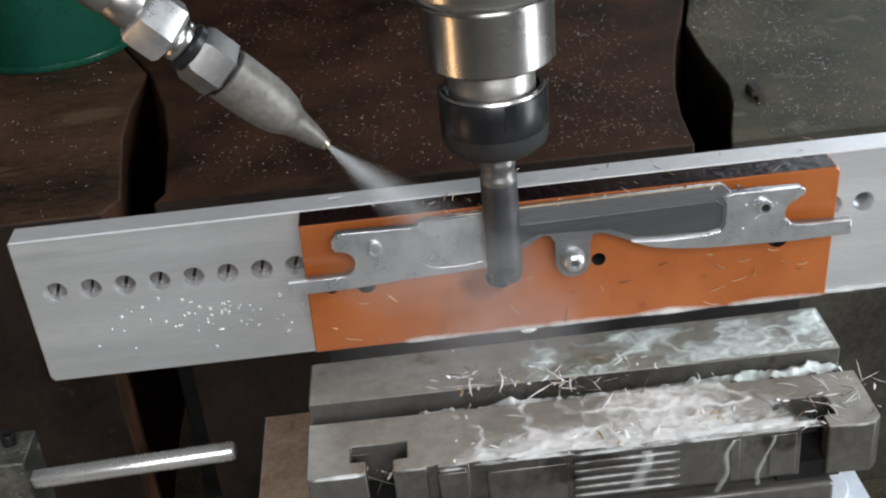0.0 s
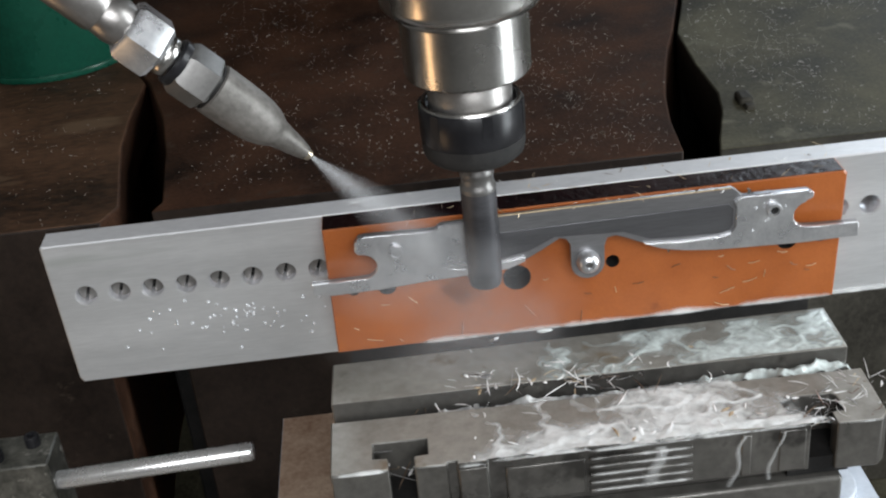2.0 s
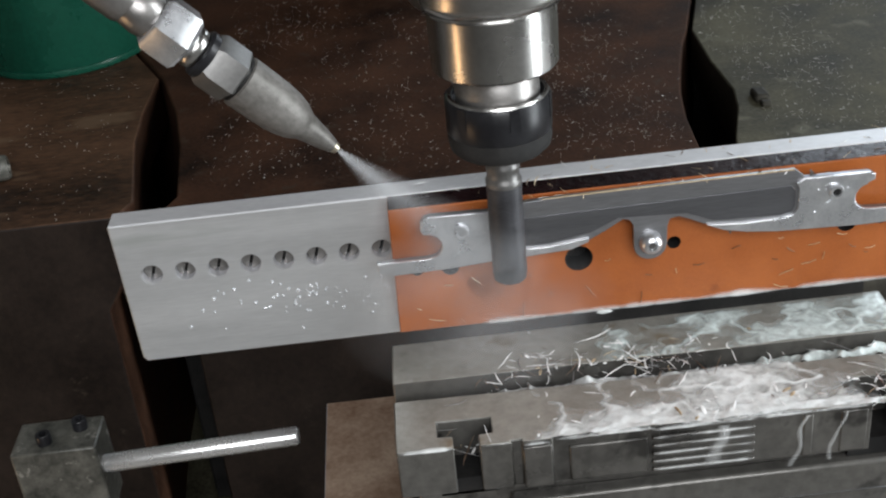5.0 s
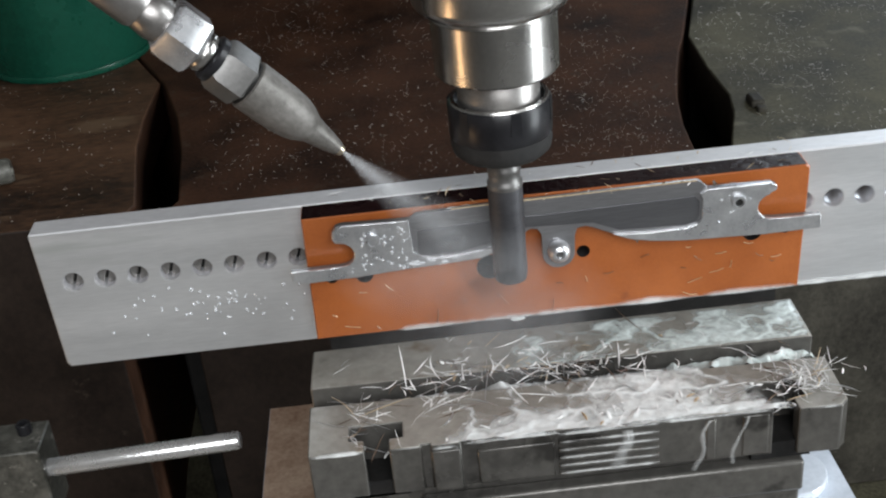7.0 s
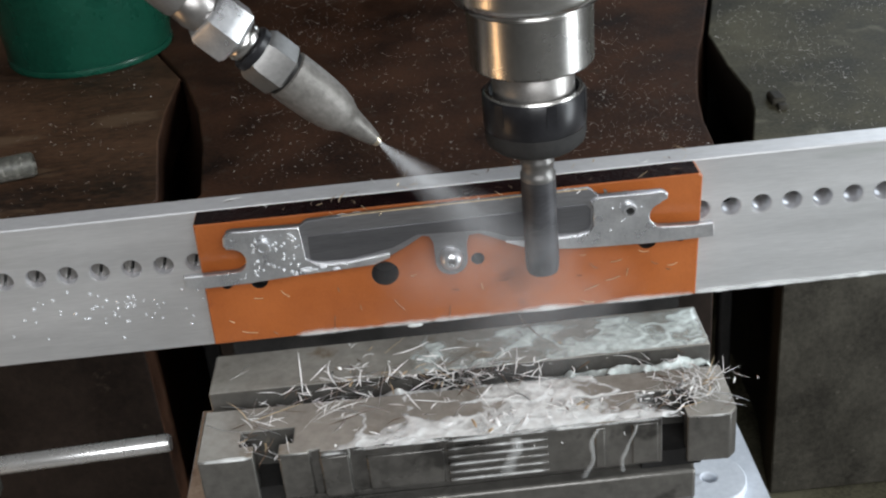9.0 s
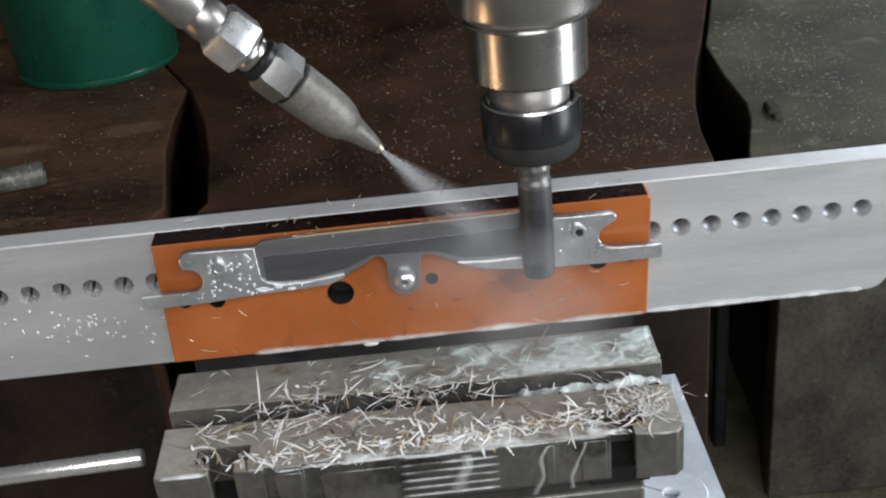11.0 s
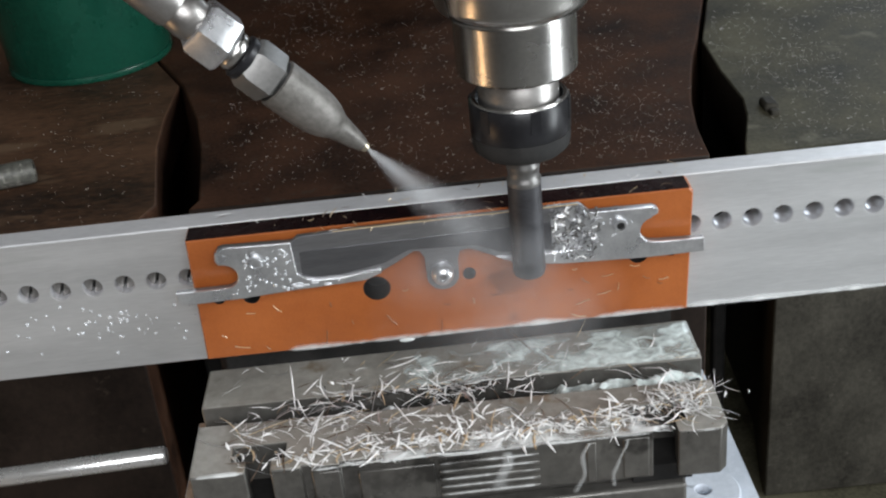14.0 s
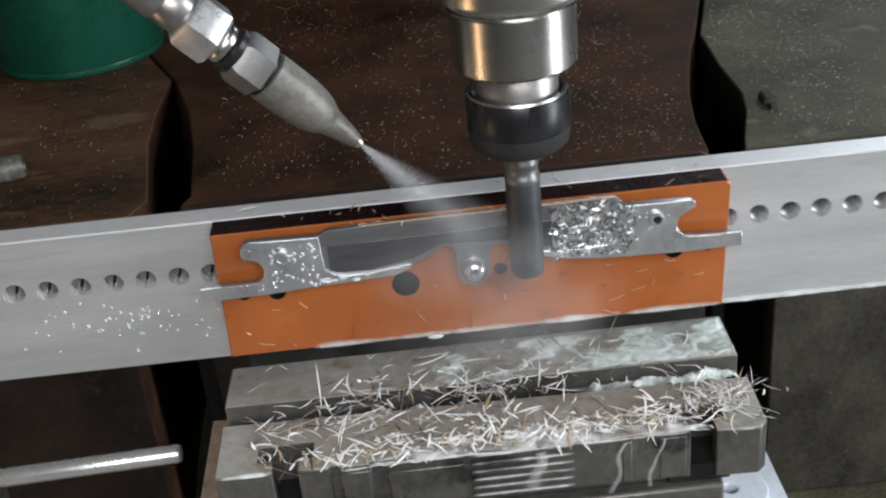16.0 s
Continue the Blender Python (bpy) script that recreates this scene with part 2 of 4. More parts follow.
def box(x0, x1, y0, y1, z0, z1, bm=None):
    bm = bm or bmesh.new()
    r = bmesh.ops.create_cube(bm, size=1)["verts"]
    for v in r:
        v.co = Vector((x0 + (v.co.x + 0.5) * (x1 - x0), y0 + (v.co.y + 0.5) * (y1 - y0), z0 + (v.co.z + 0.5) * (z1 - z0)))
    return bm


def prism(outer, holes, a0, a1, axis="y", bm=None, chamfer=0.0):
    """A flat plate between a0 and a1 along the axis, with an outline and through-holes given in the two other axes."""
    bm = bm or bmesh.new()

    def place(p, a):
        return Vector((p[0], a, p[1])) if axis == "y" else Vector((p[0], p[1], a))
    loops = []
    for ring_ in [outer, *holes]:
        loops.append([[bm.verts.new(place(p, a)) for p in ring_] for a in (a0 + (chamfer if ring_ is outer else 0), a1)])
    if chamfer:
        cx, cz = (min(p[0] for p in outer) + max(p[0] for p in outer)) / 2, (min(p[1] for p in outer) + max(p[1] for p in outer)) / 2
        inner = [bm.verts.new(place((p[0] - math.copysign(chamfer, p[0] - cx), p[1] - math.copysign(chamfer, p[1] - cz)), a0)) for p in outer]
        side = loops[0][0]
        for i in range(len(outer)):
            j = (i + 1) % len(outer)
            bm.faces.new((inner[i], inner[j], side[j], side[i]))
    for k in (0, 1):
        edges = []
        for pair in loops:
            vs = inner if chamfer and k == 0 and pair is loops[0] else pair[k]
            edges += [bm.edges.get((vs[i], vs[(i + 1) % len(vs)])) or bm.edges.new((vs[i], vs[(i + 1) % len(vs)])) for i in range(len(vs))]
        bmesh.ops.triangle_fill(bm, use_beauty=True, use_dissolve=False, edges=edges)
    for f0, f1 in loops:
        n = len(f0)
        for i in range(n):
            bm.faces.new((f0[i], f0[(i + 1) % n], f1[(i + 1) % n], f1[i]))
    return bm


def ring(x, z, r, n=28):
    return [(x + r * math.cos(2 * math.pi * i / n), z + r * math.sin(2 * math.pi * i / n)) for i in range(n)]


def arc(x, z, r, a0, a1, n=8):
    return [(x + r * math.cos(radians(a0 + (a1 - a0) * i / n)), z + r * math.sin(radians(a0 + (a1 - a0) * i / n))) for i in range(n + 1)]


def lathe(profile, base, axis=(0, 0, 1), n=48, bm=None, turn=0.0):
    """Turns (radius, height) pairs round an axis from the base point."""
    bm = bm or bmesh.new()
    q = Vector((0, 0, 1)).rotation_difference(Vector(axis).normalized())
    rings = []
    for r, h in profile:
        if r <= 1e-6:
            rings.append([bm.verts.new(Vector(base) + q @ Vector((0, 0, h)))])
        else:
            rings.append([bm.verts.new(Vector(base) + q @ Vector((r * math.cos(2 * math.pi * i / n + turn), r * math.sin(2 * math.pi * i / n + turn), h))) for i in range(n)])
    for a, b_ in zip(rings, rings[1:]):
        for i in range(n):
            j = (i + 1) % n
            vs = [a[i % len(a)], a[j % len(a)], b_[j % len(b_)], b_[i % len(b_)]]
            vs = list(dict.fromkeys(vs))
            if len(vs) > 2:
                bm.faces.new(vs)
    return bm


# ---- unseen room added round the machine ----
def room():
    for name, dims in (("floor", (-2200, 2200, -2000, 2200, -960, -900)), ("wall_west", (-2300, -2200, -2000, 2200, -900, 2000))):
        solid(name, box(*dims), FLOOR if name == "floor" else WALL, "plain grey workshop " + name.split("_")[0], name.split("_")[0], "structure")
    # openings and frames out of view, added to go with the area lamps
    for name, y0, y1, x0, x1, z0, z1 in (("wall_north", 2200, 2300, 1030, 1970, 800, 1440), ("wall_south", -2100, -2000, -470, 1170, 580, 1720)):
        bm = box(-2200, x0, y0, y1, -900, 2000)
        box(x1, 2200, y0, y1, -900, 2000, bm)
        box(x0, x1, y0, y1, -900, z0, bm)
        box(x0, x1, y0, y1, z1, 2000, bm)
        solid(name, bm, WALL, "plain grey wall with an opening added for an area lamp", "wall", "structure")
        win = thing("window_1" if y0 > 0 else "window_2", ((x0 + x1) / 2, (y0 + y1) / 2, z0), "window frame added round an unseen area lamp", "window", kind="structure")
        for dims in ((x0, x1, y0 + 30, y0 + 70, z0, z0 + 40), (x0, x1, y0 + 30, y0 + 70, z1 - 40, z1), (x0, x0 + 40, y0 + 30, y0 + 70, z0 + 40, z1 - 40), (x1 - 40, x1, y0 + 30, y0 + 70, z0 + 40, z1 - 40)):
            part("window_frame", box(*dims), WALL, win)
    # stand and reflector out of view, added as a body for the warm light
    lamp = thing("work_lamp", (-980, -360, -900), "unseen lamp stand added behind the warm side light", "lamp")
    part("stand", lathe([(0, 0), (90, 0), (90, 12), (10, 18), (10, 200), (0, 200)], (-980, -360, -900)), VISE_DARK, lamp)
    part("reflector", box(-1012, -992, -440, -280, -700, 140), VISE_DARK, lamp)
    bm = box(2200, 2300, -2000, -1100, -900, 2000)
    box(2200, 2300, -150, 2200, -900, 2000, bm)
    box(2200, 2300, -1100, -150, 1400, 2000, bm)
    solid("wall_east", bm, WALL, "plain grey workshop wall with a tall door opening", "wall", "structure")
    solid("ceiling", box(-2200, 2200, -2000, 2200, 2000, 2080), WALL, "plain light workshop ceiling", "ceiling", "structure")


room()


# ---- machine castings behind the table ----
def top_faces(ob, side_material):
    """Keeps the lighter tone on upward faces; the rest get shade put into colour."""
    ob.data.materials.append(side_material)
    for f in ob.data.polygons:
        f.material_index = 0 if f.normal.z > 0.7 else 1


def loft(levels):
    """A closed body through outlines of equal length, each at its height."""
    bm = bmesh.new()
    rings = [[bm.verts.new((x, y, z)) for x, y in outline] for z, outline in levels]
    for a, b_ in zip(rings, rings[1:]):
        for i in range(len(a)):
            k = (i + 1) % len(a)
            bm.faces.new((a[i], a[k], b_[k], b_[i]))
    bm.faces.new(rings[0])
    bm.faces.new(rings[-1])
    return bm


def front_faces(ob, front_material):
    """Gives the faces towards the operator a darker tone, shade put into their colour."""
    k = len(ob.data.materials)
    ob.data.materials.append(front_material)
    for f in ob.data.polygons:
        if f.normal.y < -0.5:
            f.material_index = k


def castings():
    centre = [(-38, 306), (-33, 318), (-40, 390), (-49, 446), (-67, 515), (-120, 640), (-150, 900), (400, 900), (352, 640), (311, 502),
              (300, 470), (289, 430), (279, 388), (273, 350), (270, 306)]
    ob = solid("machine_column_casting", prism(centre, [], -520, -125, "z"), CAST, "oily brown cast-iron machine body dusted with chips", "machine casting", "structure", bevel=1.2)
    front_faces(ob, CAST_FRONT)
    west = [(-600, 300), (-66, 300), (-58, 318), (-70, 404), (-72, 450), (-70, 516), (-124, 641), (-154, 900), (-600, 900)]
    west_low = [(-600, 300), (-82, 300), (-82, 318), (-88, 404), (-90, 450), (-90, 516), (-126, 641), (-156, 900), (-600, 900)]
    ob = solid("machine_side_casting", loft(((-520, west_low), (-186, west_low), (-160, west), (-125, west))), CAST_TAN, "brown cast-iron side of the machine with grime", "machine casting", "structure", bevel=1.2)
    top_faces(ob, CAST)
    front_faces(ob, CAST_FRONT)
    east = [(290, 302), (294, 318), (306, 356), (311, 384), (310, 434), (313, 497), (355, 640), (404, 900), (800, 900), (800, 302)]
    east_low = [(312, 302), (314, 318), (322, 356), (328, 384), (330, 434), (333, 497), (372, 640), (410, 900), (800, 900), (800, 302)]
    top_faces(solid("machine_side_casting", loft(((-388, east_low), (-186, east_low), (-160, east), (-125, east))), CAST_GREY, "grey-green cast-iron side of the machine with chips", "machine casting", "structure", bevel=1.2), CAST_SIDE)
    for x, y, w in ((-56, 372, 12), (296, 372, 9)):
        nub = thing("slot_lug", (x, y, -392), "dark iron rib standing in the casting's slot", "lug")
        part("post", box(x - w / 2, x + w / 2, y - 5, y + 5, -392, -185), VISE_DARK, nub, bevel=2)
    solid("machine_pedestal", box(-560, 760, 120, 880, -900, -560), CAST, "dark cast-iron machine pedestal on the floor", "machine base", "structure")
    solid("machine_column", prism([(-40, 770), (260, 770), (290, 900), (-70, 900)], [], -125, 700, "z"), CAST, "tall dark machine column behind the spindle", "machine column", "structure")
    solid("spindle_head", box(52, 208, -95, 770, 190, 420), CAST, "dark machine head that carries the spindle", "machine head", "structure")
    solid("machine_base_ledge", box(-700, 900, 60, 900, -560, -392), CAST_GREY, "grey chip-strewn ledge of the machine base", "machine base", "structure")
    lug = thing("casting_lug", (323, 364, -126), "square dark iron lug on the grey casting", "lug")
    part("block", box(318, 327, 358, 373, -126, -120), CAST_SIDE, lug, bevel=2)
    part("stub", box(320, 326, 351, 357, -126, -122), CAST_SIDE, lug, bevel=1)


castings()


def chip_dust(name, count, x0, x1, y0, y1, z, seed, label, avoid=None, big=1.0):
    rnd = random.Random(seed)
    bm = bmesh.new()
    for _ in range(count):
        x, y = rnd.uniform(x0, x1), rnd.uniform(y0, y1)
        if noise.noise(Vector((x * 0.018, y * 0.018, seed))) < rnd.uniform(-0.5, 0.35) or (avoid and avoid(x, y)):
            continue
        a, l, w = rnd.uniform(0, 6.28), big * rnd.choice((0.2, 0.25, 0.3, 0.4, 0.55, 0.75, 1.0, 1.6)), big * rnd.uniform(0.08, 0.19)
        h, c, s = rnd.uniform(0.0, 0.7), math.cos(a), math.sin(a)
        vs = [bm.verts.new((x + c * u - s * v, y + s * u + c * v, z + 0.12 + k)) for u, v, k in ((-l, -w, 0), (l, -w, h), (l * 0.7, w, h * 0.6), (-l, w, 0.1))]
        bm.faces.new(vs)
        vs2 = [bm.verts.new(v.co + Vector((0, 0, -0.12))) for v in vs]
        bm.faces.new(vs2[::-1])
        for i in range(4):
            bm.faces.new((vs[i], vs2[i], vs2[(i + 1) % 4], vs[(i + 1) % 4]))
    return solid(name, bm, DUST, label, "metal chips", "stuff", smooth=0)


chip_dust("scattered_chips", 4000, -28, 268, 320, 720, -125, 3, "fine bright metal chips scattered on the brown casting",
          lambda x, y: x < -33 - (y - 318) * 0.17 or x > 270 + (y - 318) * 0.17, 0.72)
chip_dust("scattered_chips", 1300, -330, -75, 305, 700, -125, 5, "fine metal chips scattered on the side casting", lambda x, y: x > -75 - max(0, y - 500) * 0.45, 0.75)
chip_dust("scattered_chips", 5200, 314, 560, 310, 720, -125, 7, "fine bright chips scattered on the grey casting", lambda x, y: x < 316 + max(0, y - 490) * 0.3, 0.95)


chip_dust("scattered_chips", 4200, 60, 284, 312, 600, -125, 13, "dense fine chips heaped on the brown casting", lambda x, y: x > 268 + max(0, y - 350) * 0.26 or random.Random(int(x * 7 + y * 131)).random() < abs(x - 215) / 150 + abs(y - 380) / 260, 0.6)


def loose_behind():
    tub = thing("green_tub", (-151, 603, -125), "green plastic tub standing on the machine casting", "tub")
    part("body", lathe([(0, 0), (56, 0), (61, 2), (63.5, 8), (68, 80), (72, 140), (70, 140), (66, 80), (61, 10), (0, 5)], (-151, 603, -125), n=64), GREEN, tub)
    part("rim", lathe([(70, 136), (75, 137), (75, 143), (70, 144)], (-151, 603, -125), n=64), GREEN, tub)
    part("foot_ring", lathe([(60, 0.3), (63.2, 0.3), (64.2, 2.4), (63.6, 5), (62, 5.2)], (-151, 603, -125), n=64), GREEN, tub)
    rod_stub = thing("steel_stub", (-160, 368, -125), "short grimy steel stub lying on the casting", "metal offcut")
    part("bar", lathe([(0, 0), (6.6, 0), (7.6, 1), (7.8, 40), (6.8, 42), (4, 42), (3.4, 37), (0, 37)], (-181, 360, -117.2), (1, 0.2, 0.02), 24), STOP_IRON, rod_stub)
    post = thing("dark_post", (-262, 690, -125), "dark iron post behind the green tub", "post")
    part("shaft", box(-285, -238, 680, 720, -125, 60), CAST, post, bevel=3)


loose_behind()


# ---- spindle, still in the picture's place ----
AX, AY = 129.3, -20.0


def spindle():
    sp = thing("milling_spindle", (AX, AY, 60), "bright steel milling spindle with a collet chuck", "spindle")
    part("spindle_nose", lathe([(0, 82.2), (16.6, 82.2), (19.4, 83.6), (20.9, 85.6), (21.1, 86.4), (21.1, 97), (21.9, 98), (22.1, 190), (0, 190)], (AX, AY, 0), n=64), STEEL, sp)
    part("tool_holder", lathe([(0, 65.4), (15.8, 65.4), (16.6, 66.2), (16.7, 81.4), (16.2, 82.0), (16.2, 82.4), (0, 82.4)], (AX, AY, 0), n=64), STEEL, sp, "polished steel tool holder")
    part("holder_neck", lathe([(0, 56), (11.2, 56), (11.2, 62.4), (10.4, 63.6), (10.4, 65.4), (0, 65.4)], (AX, AY, 0), n=48), STEEL_SATIN, sp)
    nut = part("collet_nut", lathe([(0, 47.6), (13.9, 47.6), (14.1, 48.0), (14.1, 56.8), (13.4, 57.7), (12.2, 57.7), (12.0, 56.4), (0, 56.4)], (AX, AY, 0), n=64), BLACK_OXIDE, sp, "black collet nut with a bright rim")
    part("nut_rim", lathe([(13.6, 57.55), (13.3, 58.1), (12.4, 58.1), (12.2, 57.55)], (AX, AY, 0), n=64), STEEL, nut)
    part("nut_face", lathe([(0, 40.2), (5.6, 40.2), (8.0, 40.4), (11.8, 41.4), (13.5, 43.0), (13.95, 45.0), (13.95, 47.55), (0, 47.55)], (AX, AY, 0), n=64), GREY_RUBBER, nut, "dull grey worn lower nut face")
    for k in range(6):
        a = radians(60 * k + 12)
        c, s = math.cos(a), math.sin(a)
        bm = box(-1.4, 1.4, 13.2, 14.2, 51.2, 57.4)
        bmesh.ops.rotate(bm, verts=bm.verts, cent=(0, 0, 0), matrix=Matrix.Rotation(a, 3, "Z"))
        bmesh.ops.translate(bm, verts=bm.verts, vec=(AX, AY, 0))
        part("spanner_notch", bm, BLACK_OXIDE, nut)
    part("cutter_shank", lathe([(0, 30.5), (4.9, 30.5), (5.0, 31), (5.0, 32.2), (4.5, 32.8), (4.5, 35.2), (4.75, 35.6), (4.75, 36.6), (4.5, 37), (4.5, 41), (0, 41)], (AX, AY, 0), n=40), STEEL_DULL, sp, "bright cutter shank")
    # four-flute end mill, blurred smooth by its spin but with faint flutes
    bm = bmesh.new()
    n, rows = 48, 22
    grid = []
    for j in range(rows + 1):
        h = 1.2 + 29.3 * j / rows
        grid.append([])
        for i in range(n):
            a = 2 * math.pi * i / n
            r = 4.98 - 0.1 * (0.5 + 0.5 * math.cos(4 * (a - h * 0.09)))
            if j == 0:
                r -= 0.35
            grid[-1].append(bm.verts.new((AX + r * math.cos(a), AY + r * math.sin(a), h if j else 0.6)))
    for j in range(rows):
        for i in range(n):
            bm.faces.new((grid[j][i], grid[j][(i + 1) % n], grid[j + 1][(i + 1) % n], grid[j + 1][i]))
    bm.faces.new(grid[0][::-1])
    bm.faces.new(grid[-1])
    return part("end_mill", bm, CARBIDE, sp, "dark carbide end mill")


END_MILL = spindle()

# ---- coolant nozzle ----
NDIR = Vector((-0.667, -0.12, 0.735)).normalized()
TIP = Vector((86.9, -36.0, 53.0)) + NDIR * 0.7


def nozzle():
    nz_ = thing("coolant_nozzle", TIP + NDIR * 45, "grey steel coolant nozzle with hexagonal couplings", "nozzle")

    def seg(name, prof, mat, n=40, label="", turn=0.0):
        return part(name, lathe(prof, TIP, NDIR, n, turn=turn), mat, nz_, label)
    seg("brass_tip", [(0.6, 0.4), (0.8, 0), (1.35, 0), (1.6, 1.4), (1.5, 3)], BRASS, 24, "yellow brass orifice")
    seg("nozzle_cone", [(0.9, 1.2), (1.8, 1.3), (2.5, 4.0), (3.25, 8.0), (3.8, 10.6), (4.1, 11.0), (5.2, 13.2), (5.95, 16.0), (6.35, 19.5), (6.55, 24), (6.6, 30.2), (6.2, 30.6), (0, 30.6)], NOZZLE, 40, "tapered matt grey steel nozzle")
    seg("groove", [(0, 30.5), (6.0, 30.5), (6.0, 31.2), (0, 31.2)], VISE_DARK, 32)
    seg("coupling_hex", [(0, 31.1), (6.2, 31.1), (7.1, 31.9), (7.1, 38.8), (6.3, 40.2), (0, 40.2)], STEEL_DULL, 6, turn=0.35)
    seg("seal_ring", [(0, 40.1), (5.9, 40.1), (6.0, 41.8), (5.4, 42.4), (0, 42.4)], BLACK_OXIDE, 32, "dark seal ring")
    seg("swivel_ball", [(0, 42.3), (4.6, 42.5), (5.2, 43.8), (4.9, 45.2), (4.2, 45.9), (0, 45.9)], STEEL, 32)
    seg("lock_nut", [(0, 45.8), (6.8, 45.8), (7.9, 46.8), (7.9, 54.4), (6.8, 55.6), (0, 55.6)], ALU_WET, 6, "bright hexagonal lock nut", 0.75)
    seg("ferrule", [(0, 55.6), (5.4, 55.6), (5.8, 57.8), (5.4, 61.8), (4.7, 62.6), (0, 62.6)], STEEL_SATIN, 32)
    seg("supply_tube", [(0, 62), (5.6, 62), (6.0, 63), (6.0, 77), (5.2, 78), (5.2, 260), (0, 260)], STEEL_SATIN, 32)


nozzle()


AIM = (Vector((122, -22, 6)) - TIP).normalized()


def speck(verts, faces, c, r, rnd):
    d = Vector((rnd.gauss(0, 1), rnd.gauss(0, 1), rnd.gauss(0, 1))).normalized()
    q_ = Vector((0, 0, 1)).rotation_difference(d)
    k = len(verts)
    for u in ((0, 0, 1), (0.94, 0, -0.33), (-0.47, 0.82, -0.33), (-0.47, -0.82, -0.33)):
        verts.append((c + q_ @ (Vector(u) * r)) * MM)
    faces.extend(((k, k + 1, k + 2), (k, k + 2, k + 3), (k, k + 3, k + 1), (k + 1, k + 3, k + 2)))


def speck_cloud(name, verts, faces, label, origin):
    me = bpy.data.meshes.new(name)
    me.from_pydata([v - Vector(origin) * MM for v in verts], [], faces)
    me.materials.append(SPRAY)
    me.shade_smooth()
    ob = new(name, me)
    ob.location = Vector(origin) * MM
    return tagged(ob, label, "mist", "", "stuff")


def mist():
    """A spray cone of fine drops from the tip, and a thinner cloud where it breaks up round the cutter."""
    rnd = random.Random(8)
    q = Vector((0, 0, 1)).rotation_difference(AIM)
    verts, faces = [], []
    for _ in range(11000):
        h = 60 * rnd.random() ** 1.05
        r = (0.4 + 0.2 * h) * (rnd.random() ** 0.6 * 0.75 + abs(rnd.gauss(0, 0.22)))
        a = rnd.uniform(0, 6.283)
        speck(verts, faces, TIP + q @ Vector((r * math.cos(a), r * math.sin(a), h)), rnd.uniform(0.02, 0.045), rnd)
    cone = speck_cloud("coolant_spray", verts, faces, "fine white cone of coolant spray from the nozzle", TIP)
    verts, faces = [], []
    for _ in range(9000):
        c = Vector((124 + rnd.gauss(0, 9), -25 + rnd.gauss(0, 3), 4 - abs(rnd.gauss(0, 14)) + rnd.gauss(0, 6)))
        speck(verts, faces, c, rnd.uniform(0.015, 0.035), rnd)
    cloud = speck_cloud("coolant_mist", verts, faces, "thin haze of coolant drops round the cutter", (123, -25, 0))
    return cone, cloud


SPRAY_CONE, SPRAY_CLOUD = mist()


def haze():
    """Thin shells of finest mist in front of the board, densest in their middle."""
    bm = bmesh.new()
    layer = bm.verts.layers.float.new("cover")
    for cx, cy, cz, rx, ry, rz, amount in ((119, -28, -6, 40, 7, 28, 0.17), (110, -27, 9, 32, 6, 15, 0.24), (127, -27, -13, 24, 5, 20, 0.22)):
        vs = bmesh.ops.create_uvsphere(bm, u_segments=40, v_segments=24, radius=1)["verts"]
        gone = [v for v in vs if v.co.y > 0.02]
        for v in vs:
            v[layer] = amount * max(0.0, -v.co.y) ** 2
            v.co = Vector((cx + v.co.x * rx, cy + v.co.y * ry, cz + v.co.z * rz))
        bmesh.ops.delete(bm, geom=gone, context="VERTS")
    # the jet: nested open cones that thin out along their length and towards their sides
    q = Vector((0, 0, 1)).rotation_difference(AIM)
    near = (q.inverted() @ Vector((0, -0.87, 0.5)))
    a0 = math.atan2(near.y, near.x)
    for wide, amount in ((0.11, 0.44), (0.25, 0.4)):
        rows = []
        for j in range(25):
            h = 66 * j / 24
            rows.append([])
            for i in range(17):
                u = i / 8 - 1
                a = a0 + u * 1.5
                r = 0.6 + wide * h
                v = bm.verts.new(TIP + q @ Vector((r * math.cos(a), r * math.sin(a), h + 0.3)))
                v[layer] = amount * (1 - u * u) ** 2 * max(0.0, 1 - h / 66) ** 1.3 * min(1.0, 0.75 + h / 30)
                rows[-1].append(v)
        for j in range(24):
            for i in range(16):
                bm.faces.new((rows[j][i], rows[j][i + 1], rows[j + 1][i + 1], rows[j + 1][i]))
    return solid("coolant_haze", bm, HAZE, "soft haze of coolant in front of the board", "mist", "stuff", smooth=180, origin=(121, -28, -5))


MIST = haze()

# ---- the moving table: everything below travels with it ----
CARRIED = []


def carried(ob):
    CARRIED.append(ob)
    return ob


HOLES_L = [(10.0 * k, 0.0) for k in range(8)]
HOLES_R = [(228.9 + 9.72 * k, 0.0) for k in range(8)]


